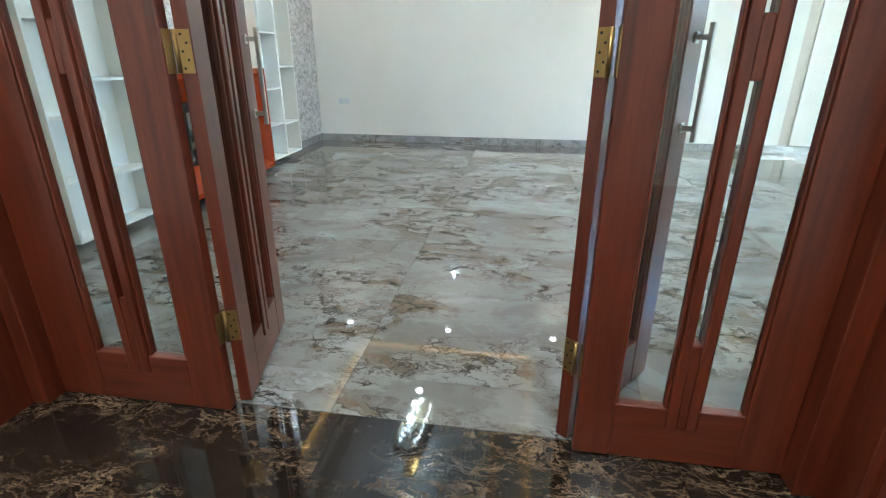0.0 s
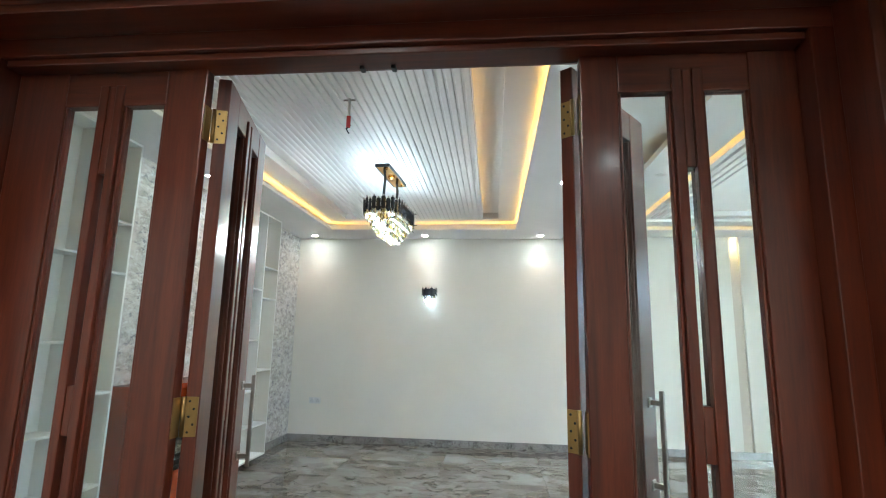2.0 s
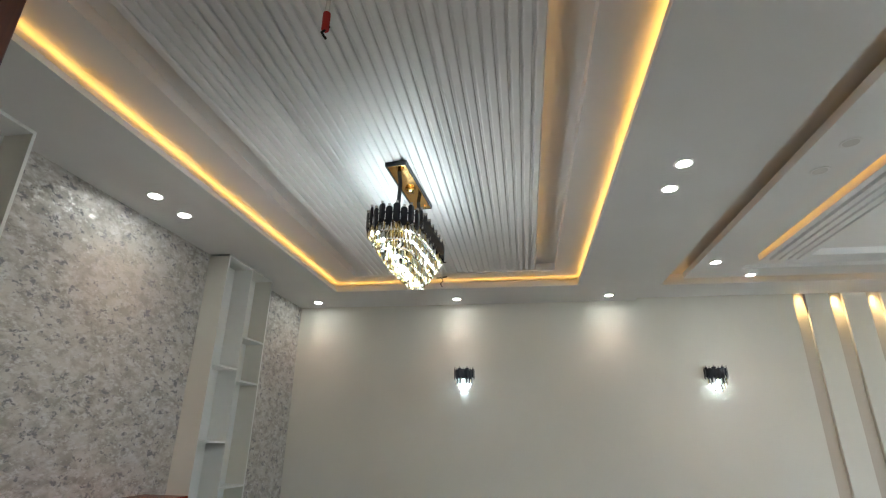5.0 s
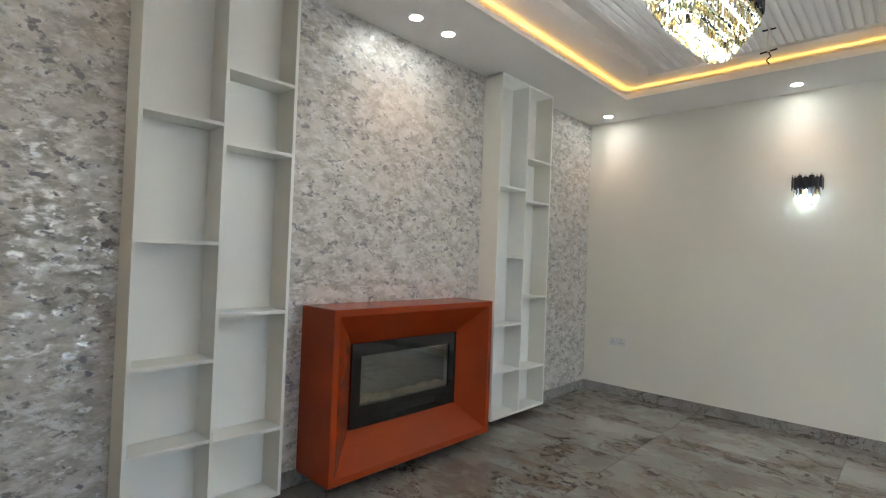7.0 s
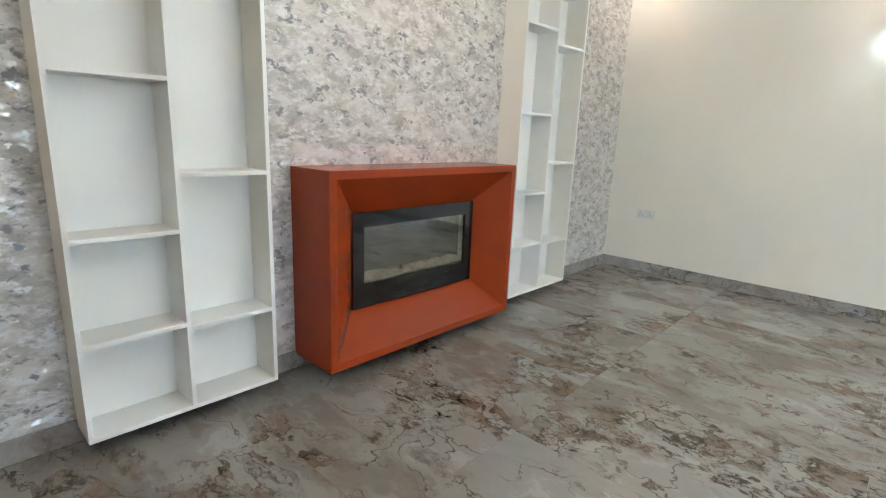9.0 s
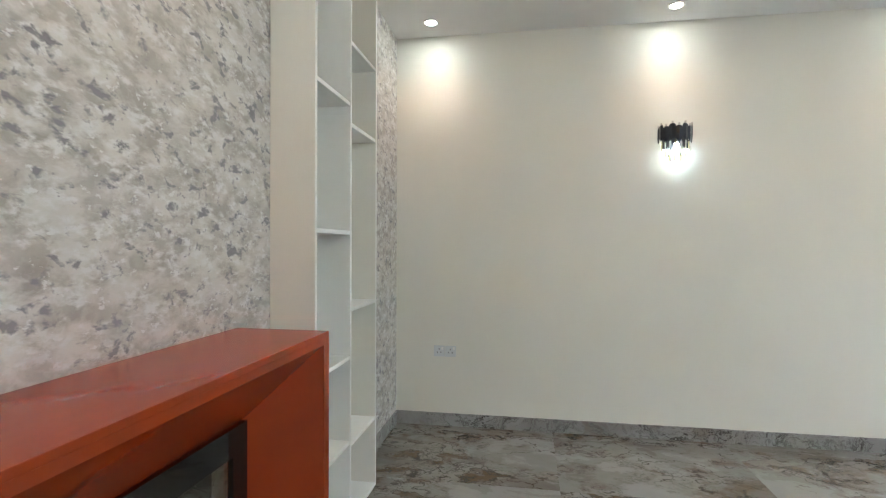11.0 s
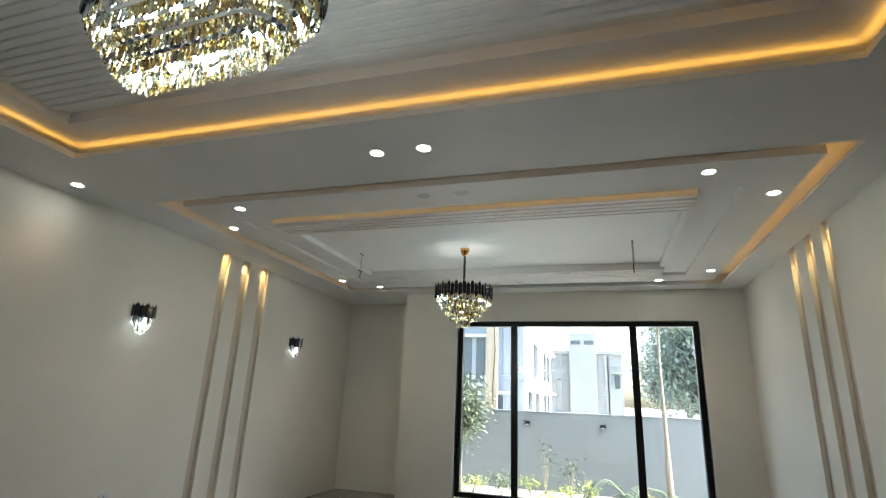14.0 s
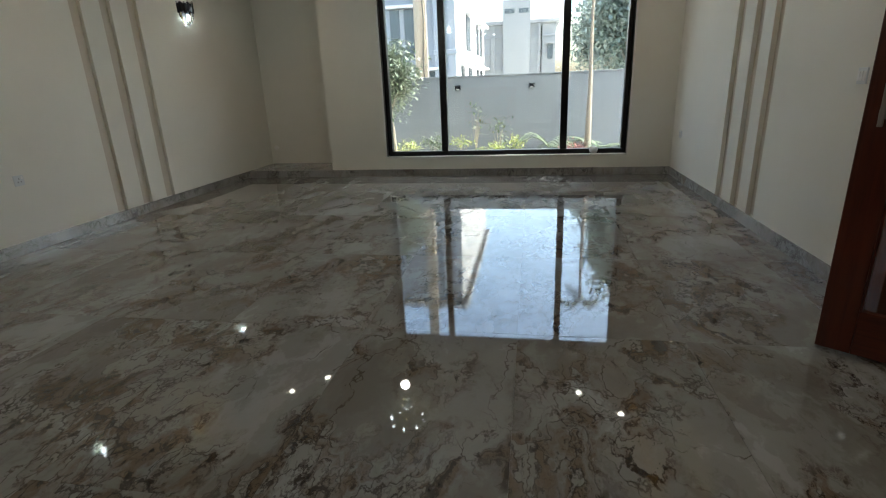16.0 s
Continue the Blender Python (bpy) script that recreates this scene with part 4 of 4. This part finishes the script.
for x in (-1.772, -1.682):
    wall_plate("wall_socket", pose(x, Y1, 0.585), "white square wall socket above the skirting", "socket", "wall sockets")
wall_plate("wall_socket", pose(2.67, Y1, 0.60), "white square wall socket above the skirting", "socket", "wall sockets")
wall_plate("wall_socket", pose(5.79, Y0, 0.545, 0, 0, 180), "white square wall socket above the skirting", "socket", "wall sockets")
wall_plate("light_switch", pose(2.42, Y0, 1.18, 0, 0, 180), "white light switch beside the doorway", "switch", "", 3)
t = thing("wall_bulb", pose(AX, 7.60, 0.36), "small white bulb on the alcove wall", "bulb")
part("holder", lathe(((0.016, 0), (0.016, 0.02)), 12), M_PLATE, t).matrix_local = pose(0, 0, 0, 0, -90, 0)
part("globe", lathe(((0.012, 0), (0.03, 0.02), (0.032, 0.035), (0.022, 0.055), (0.004, 0.062)), 14), M_PLATE, t, "", True).matrix_local = pose(-0.02, 0, 0, 0, -90, 0)


# ---- garden and street ----
M_PAVING = paint("pale_paving", (0.42, 0.40, 0.36), 0.9)
M_GREY = paint("grey_wall_paint", (0.165, 0.18, 0.19), 0.7)
M_WHITEW = paint("white_render", (0.47, 0.48, 0.49), 0.7)
M_CONC = paint("bare_concrete", (0.235, 0.245, 0.245), 0.8)
# Grey stone of the pilasters; on the facade it also carries the shade.
M_STONE_SHADE = paint("grey_stone_and_shade", (0.23, 0.25, 0.27), 0.7)
M_DARKWIN = material("dark_window", (0.06, 0.075, 0.085), 0.12)
M_POLE = paint("weathered_pole", (0.34, 0.29, 0.22), 0.8)
M_PALM = paint("palm_trunk", (0.22, 0.19, 0.15), 0.9)
M_BARK = paint("bark", (0.30, 0.27, 0.22), 0.9)


def leafy(name, a, b):
    m = material(name, a, 0.5)
    n = Net(m)
    r = n.node("NewGeometry").outputs["Random Per Island"]
    n.put("Base Color", n.ramp(r, ((0.0, a), (1.0, b))))
    return m


M_LEAF = leafy("green_leaves", (0.05, 0.075, 0.035), (0.12, 0.15, 0.085))
# Street leaves kept light: the distance haze is put into their colour.
M_HAZE = leafy("hazed_street_leaves", (0.19, 0.23, 0.19), (0.36, 0.41, 0.35))
M_SAGE = leafy("sage_leaves", (0.07, 0.10, 0.06), (0.17, 0.20, 0.14))
M_LIME = leafy("lime_leaves", (0.16, 0.24, 0.05), (0.36, 0.36, 0.12))
M_REDLEAF = leafy("red_leaves", (0.28, 0.07, 0.08), (0.42, 0.16, 0.14))
GZ = -0.10
structure("ground", box(X1 + 0.26, 900, -600, 600, GZ - 0.3, GZ), M_PAVING, "pale paved garden ground and street beyond")
WX = 9.9
structure("garden_wall", box(WX, WX + 0.2, -14, 20, GZ, 1.36, 0.01), M_GREY, "smooth grey painted boundary wall")
structure("garden_wall_coping", box(WX - 0.02, WX + 0.22, -14, 20, 1.36, 1.385, 0.005), M_GREY, "thin grey coping")


def leaf_quad(bm, p, d, w, l):
    """A pointed leaf of four corners at p along d."""
    d = d.normalized()
    s = d.cross(Vector((0.1, 0.2, 1))).normalized() * w / 2
    up = s.cross(d).normalized() * l * 0.08
    vs = [bm.verts.new(v) for v in (p, p + d * l * 0.45 + s + up, p + d * l, p + d * l * 0.45 - s + up)]
    bm.faces.new(vs)


def clump(name, x, y, h, r, n, mat, label, category, seed, leaf=0.06, z=GZ):
    rnd = random.Random(seed)
    t = thing(name, pose(x, y, z), label, category)
    bm = bmesh.new()
    stems = []
    for i in range(7):
        a = rnd.uniform(0, 6.28)
        tip = Vector((r * 0.6 * math.cos(a), r * 0.6 * math.sin(a), h * rnd.uniform(0.5, 0.85)))
        tube([(0, 0, 0), tip * 0.5 + Vector((0, 0, 0.04)), tip], [0.008, 0.006, 0.003], 5, bm)
        stems.append(tip)
    part("stem", bm, M_BARK, t)
    bm = bmesh.new()
    for i in range(n):
        c = rnd.choice(stems)
        p = c + Vector((rnd.gauss(0, r * 0.33), rnd.gauss(0, r * 0.33), rnd.gauss(0, h * 0.14)))
        p.z = max(p.z, 0.02)
        leaf_quad(bm, p, Vector((rnd.gauss(0, 1), rnd.gauss(0, 1), rnd.gauss(0.3, 0.6))), leaf * 0.5, leaf * rnd.uniform(0.7, 1.3))
    part("leaves", bm, mat, t)
    return t


def fronds(name, x, y, n, length, mat, label, category, seed, z=GZ, stem=0.0):
    """A rosette of arching leaves with leaflets, on a trunk of the given height."""
    rnd = random.Random(seed)
    t = thing(name, pose(x, y, z), label, category)
    if stem:
        rad = [0.085, 0.06, 0.036, 0.026, 0.024]
        part("trunk", tube([(0, 0, 0), (0.0, 0, 0.25), (0.01, 0, stem * 0.4), (0.0, 0.02, stem * 0.8), (0, 0, stem)], rad, 10), M_PALM, t, "slender ringed grey trunk", True)
    bm = bmesh.new()
    for i in range(n):
        a = 6.283 * i / n + rnd.uniform(-0.2, 0.2)
        rise, ln = rnd.uniform(0.7, 1.5), length * rnd.uniform(0.8, 1.1)
        pts = []
        for k in range(9):
            u = k / 8
            pts.append(Vector((ln * u * math.cos(a) * 0.8, ln * u * math.sin(a) * 0.8, stem + ln * (rise * u - (rise * 0.55 + 0.45) * u * u * 1.1))))
        tube(pts, [0.008 * (1 - 0.8 * k / 8) for k in range(9)], 4, bm)
        for k in range(2, 18):
            u = k / 18
            j = min(int(u * 8), 7)
            p = pts[j].lerp(pts[j + 1], u * 8 - j)
            d = (pts[j + 1] - pts[j]).normalized()
            s = d.cross(Vector((0, 0, 1))).normalized()
            for q in (-1, 1):
                leaf_quad(bm, p, s * q + d * 0.7 + Vector((0, 0, -0.25)), ln * 0.035, ln * 0.28 * (1 - 0.6 * abs(u - 0.4)))
    part("fronds", bm, mat, t)
    return t


def tree(name, x, y, h, r, n, label, seed, leaf, trunk=0.06, z=GZ, base=0.4, mat=M_SAGE):
    rnd = random.Random(seed)
    t = thing(name, pose(x, y, z), label, "tree")
    bm = tube([(0, 0, 0), (0.04, 0.03, h * 0.25), (-0.02, 0.05, h * 0.5), (0.03, 0, h * 0.8)], [trunk, trunk * 0.8, trunk * 0.55, trunk * 0.2], 9)
    ends = []
    for i in range(14):
        a = rnd.uniform(0, 6.28)
        z0 = h * rnd.uniform(base * 0.7, 0.7)
        e = Vector((r * rnd.uniform(0.4, 0.9) * math.cos(a), r * rnd.uniform(0.4, 0.9) * math.sin(a), z0 + h * rnd.uniform(0.08, 0.3)))
        tube([(0, 0.02, z0), e * 0.5 + Vector((0, 0, z0 * 0.5 + 0.05)), e], [trunk * 0.4, trunk * 0.25, trunk * 0.1], 6, bm)
        ends += [e, e * 0.7 + Vector((0, 0, z0 * 0.3))]
    part("trunk", bm, M_BARK, t, "", True)
    bm = bmesh.new()
    for i in range(n):
        c = rnd.choice(ends)
        p = c + Vector((rnd.gauss(0, r * 0.22), rnd.gauss(0, r * 0.22), rnd.gauss(0, h * 0.07)))
        leaf_quad(bm, p, Vector((rnd.gauss(0, 1), rnd.gauss(0, 1), rnd.gauss(-0.1, 0.6))), leaf * 0.5, leaf * rnd.uniform(0.7, 1.3))
    part("crown", bm, mat, t, "loose grey-green leaves")
    return t


tree("small_tree", 8.5, 6.05, 2.10, 0.80, 8500, "small leafy garden tree beside the boundary wall", 11, 0.095, 0.035, GZ, 0.55)
fronds("palm_tree", 8.9, 2.52, 9, 0.62, M_LEAF, "slender young palm with a pale trunk", "palm", 12, GZ, 3.05)
clump("hedge_plant", 8.6, 6.3, 0.30, 0.3, 260, M_LIME, "low yellow-green shrub in the garden bed", "shrub", 21)
clump("hedge_plant", 8.8, 5.9, 0.30, 0.3, 260, M_LIME, "low yellow-green shrub in the garden bed", "shrub", 22)
clump("round_shrub", 8.7, 5.35, 0.42, 0.2, 320, M_LEAF, "dark green bushy garden shrub", "shrub", 23)
clump("flower_shrub", 8.7, 4.80, 0.36, 0.22, 200, M_LIME, "pale low flowering garden shrub", "shrub", 24)
fronds("agave", 8.8, 4.44, 12, 0.42, M_LIME, "spiky yellow-green rosette plant", "plant", 25)
clump("thin_shrub", 9.3, 4.62, 1.0, 0.14, 60, M_LEAF, "thin bare-stemmed sapling by the wall", "shrub", 26, 0.09)
clump("thin_shrub", 9.1, 4.16, 0.72, 0.2, 90, M_LEAF, "thin purple-green sapling by the wall", "shrub", 27, 0.09)
clump("flower_shrub", 8.75, 4.15, 0.28, 0.2, 170, M_LIME, "pale low flowering garden shrub", "shrub", 28)
clump("yellow_shrub", 8.8, 3.80, 0.38, 0.18, 220, M_LIME, "bushy yellow-leaved garden shrub", "shrub", 29)
fronds("young_palm", 9.0, 3.12, 10, 0.95, M_LEAF, "young feather palm beside the wall", "palm", 30)
clump("red_shrub", 8.7, 2.75, 0.26, 0.22, 240, M_REDLEAF, "low red-leaved shrub in the garden bed", "shrub", 31)
fronds("fern", 8.8, 2.28, 16, 0.75, M_LEAF, "bright arching fern at the foot of the palm", "plant", 32)
t = thing("garden_globe_light", pose(X1 + 0.05, 2.72, WZ0 + 0.002), "white round lamp standing on the window sill", "lamp")
part("globe", lathe(((0.018, 0), (0.045, 0.015), (0.058, 0.05), (0.045, 0.086), (0.01, 0.10)), 18), M_PLATE, t, "", True)


def garden_light(y):
    t = thing("garden_wall_light", pose(WX, y, 1.14), "small dark wall light on the grey garden wall", "wall light", "garden wall lights")
    part("bracket", box(-0.03, 0, -0.045, 0.045, -0.02, 0.05, 0.003), M_BLACK, t)
    for s in (-1, 1):
        part("arm", box(-0.09, -0.03, s * 0.045 - 0.012, s * 0.045 + 0.012, -0.03, 0.06, 0.003), M_BLACK, t)
    part("lens", box(-0.085, -0.035, -0.03, 0.03, -0.025, -0.012, 0.002), M_PLATE, t)


for y in (5.03, 3.55):
    garden_light(y)


# ---- far houses ----
def far_house(x0, x1, y0, y1, h, mat, label, windows, sills=True):
    """windows: face, along0, along1, z0, z1."""
    t = thing("house", pose(0, 0, GZ), label, "house", "houses across the street")
    part("wall", box(x0, x1, y0, y1, 0, h), mat, t)
    part("roof", box(x0 - 0.25, x1 + 0.25, y0 - 0.25, y1 + 0.25, h, h + 0.25, 0.02), mat, t)
    for face, a, b, z0, z1 in windows:
        if face == "x":
            w = part("window", box(x0 - 0.12, x0 - 0.005, a, b, z0, z1, 0.01), M_DARKWIN, t)
            part("hood", box(x0 - 0.35, x0, a - 0.15, b + 0.15, z1 + 0.05, z1 + 0.17, 0.01), mat, t)
        else:
            w = part("window", box(a, b, y0 - 0.05, y0 - 0.005, z0, z1, 0.01), M_DARKWIN, t)
            part("hood", box(a - 0.15, b + 0.15, y0 - 0.45, y0, z1 + 0.05, z1 + 0.17, 0.01), mat, t)
    return t


pale = far_house(22, 35, 6.75, 22, 9.2, M_WHITEW, "white two-storey house with dark hooded windows", [("x", 9.16, 9.57, 2.5, 4.4), ("x", 8.55, 8.95, 2.5, 4.4), ("x", 7.5, 8.0, 0.4, 1.9), ("y", 25.4, 27.0, 2.9, 4.5), ("y", 30.2, 31.3, 2.9, 4.5), ("y", 32.2, 33.4, 2.9, 4.5), ("y", 23.4, 24.4, 0.9, 2.1), ("y", 26.2, 27.6, 0.9, 2.1), ("y", 30.2, 31.3, 0.9, 2.1), ("y", 32.2, 33.4, 0.9, 2.1)])
for y in (6.75, 7.35, 8.15):
    part("pilaster", box(21.75, 22, y, y + 0.32, 0, 8.8, 0.02), M_STONE_SHADE, pale, "grey stone pilaster")
    part("capital", box(21.68, 22, y - 0.06, y + 0.38, 2.55, 2.75, 0.02), M_STONE_SHADE, pale, "grey stone capital")
    part("capital", box(21.68, 22, y - 0.06, y + 0.38, 4.9, 5.15, 0.02), M_STONE_SHADE, pale, "grey stone capital")
# Grey sheet over the white wall; its colour holds the front's shade.
part("facade", box(21.93, 22, 6.75, 22, 0, 9.2), M_STONE_SHADE, pale, "grey stone street front with shade in its colour")
part("string_course", box(21.7, 22, 6.7, 22, 5.15, 5.35, 0.02), M_STONE_SHADE, pale, "grey stone string course")
part("string_course", box(21.75, 22, 8.5, 22, 2.2, 2.35, 0.02), M_STONE_SHADE, pale, "grey stone string course")
grey = far_house(40, 55, 1.9, 14, 5.4, M_CONC, "bare grey concrete house shell", [("x", 2.1, 2.5, 2.9, 3.9)])
part("stair_tower", box(39.6, 44, 3.75, 5.75, 0, 7.0, 0.02), M_CONC, grey)
part("tower_slot", box(39.55, 39.61, 3.9, 4.6, 6.1, 6.4, 0.01), M_DARKWIN, grey)
part("tower_slot", box(39.55, 39.61, 4.9, 5.6, 6.1, 6.4, 0.01), M_DARKWIN, grey)
part("drain_pipe", box(39.9, 40, 2.9, 3.0, 0, 5.2, 0.01), M_WHITEW, grey)
for z in (1.1, 2.3, 3.4, 4.5):
    part("floor_band", box(39.90, 40, 1.9, 14, z, z + 0.10, 0.01), M_STONE_SHADE, grey)
for y in (2.9, 6.4, 8.0):
    part("column", box(39.9, 40, y, y + 0.3, 0, 5.4, 0.01), M_CONC, grey)
t = thing("utility_pole", pose(15.0, 6.82, GZ), "thick pale weathered utility pole with cables", "pole")
part("shaft", tube([(0, 0, 0), (0, 0, 9.0)], [0.21, 0.16], 12), M_POLE, t, "", True)
part("cable", tube([(-0.2, -0.12, 0.5), (-0.22, -0.08, 2.0), (-0.21, -0.14, 3.2), (-0.19, -0.06, 4.6), (-0.18, -0.04, 8.4)], 0.014, 6), M_CABLE, t, "drooping black cable")
part("cable", tube([(-0.16, -0.20, 0.2), (-0.17, -0.20, 2.4), (-0.15, -0.17, 4.8), (-0.13, -0.15, 8.2)], 0.028, 6), M_POLE, t, "bundle of pale cables")
for z0, y1, sag in ((8.6, -30.0, 0.9), (8.2, -30.0, 1.1), (7.7, -30.0, 1.0), (6.9, -30.0, 1.4)):
    pts = [(0, y1 * k / 12, z0 - sag * (1 - (2 * k / 12 - 1) ** 2)) for k in range(13)]
    part("overhead_wire", tube(pts, 0.012, 5), M_CABLE, t, "thin black overhead wire")
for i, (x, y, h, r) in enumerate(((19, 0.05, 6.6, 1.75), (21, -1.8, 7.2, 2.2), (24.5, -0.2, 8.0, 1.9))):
    tree("street_tree", x, y, h, r, 15000, "large leafy street tree beyond the wall, paled for haze", 40 + i, 0.24, 0.16, GZ, 0.2, M_HAZE)

# ---- floor tiles ----
def tile_mesh(name, w, d, mat, b=0.0006, h=0.012):
    me = bpy.data.meshes.new(name)
    bm = bmesh.new()
    lo = [bm.verts.new((x, y, -h)) for x, y in ((0, 0), (w, 0), (w, d), (0, d))]
    mi = [bm.verts.new((x, y, -b)) for x, y in ((0, 0), (w, 0), (w, d), (0, d))]
    hi = [bm.verts.new((x, y, 0)) for x, y in ((b, b), (w - b, b), (w - b, d - b), (b, d - b))]
    for a, c in ((lo, mi), (mi, hi)):
        for i in range(4):
            bm.faces.new((a[i], a[(i + 1) % 4], c[(i + 1) % 4], c[i]))
    bm.faces.new(hi)
    bm.to_mesh(me)
    bm.free()
    me.materials.append(mat)
    return me


def tiles(name, parent, x0, x1, y0, y1, tw, td, ox, oy, mat, gap=0.0012):
    made = {}
    for i in range(int((x0 - ox) // tw), int((x1 - ox) // tw) + 1):
        for j in range(int((y0 - oy) // td), int((y1 - oy) // td) + 1):
            a, b = max(x0, ox + i * tw), min(x1, ox + (i + 1) * tw)
            c, d = max(y0, oy + j * td), min(y1, oy + (j + 1) * td)
            if b - a < 0.01 or d - c < 0.01:
                continue
            key = (round(b - a, 3), round(d - c, 3))
            if key not in made:
                made[key] = tile_mesh(name, b - a - gap, d - c - gap, mat)
            ob = new(name, made[key])
            ob.parent = parent
            ob.location = (a, c, 0)


room_floor = tagged(new("floor"), "polished cream marble-look tile floor with brown veins", "floor", "", "structure")
tiles("tile", room_floor, X0, X1, Y0 - 0.02, Y1, 1.2, 0.8, 0.30, 1.19, M_TILE)
hall_floor = tagged(new("hall_floor"), "polished dark brown veined marble floor", "floor", "", "structure")
tiles("tile", hall_floor, -1.7, 2.75, -2.2, Y0 - 0.022, 1.2, 0.6, 0.35, 1.133 - 0.6, M_DARK)
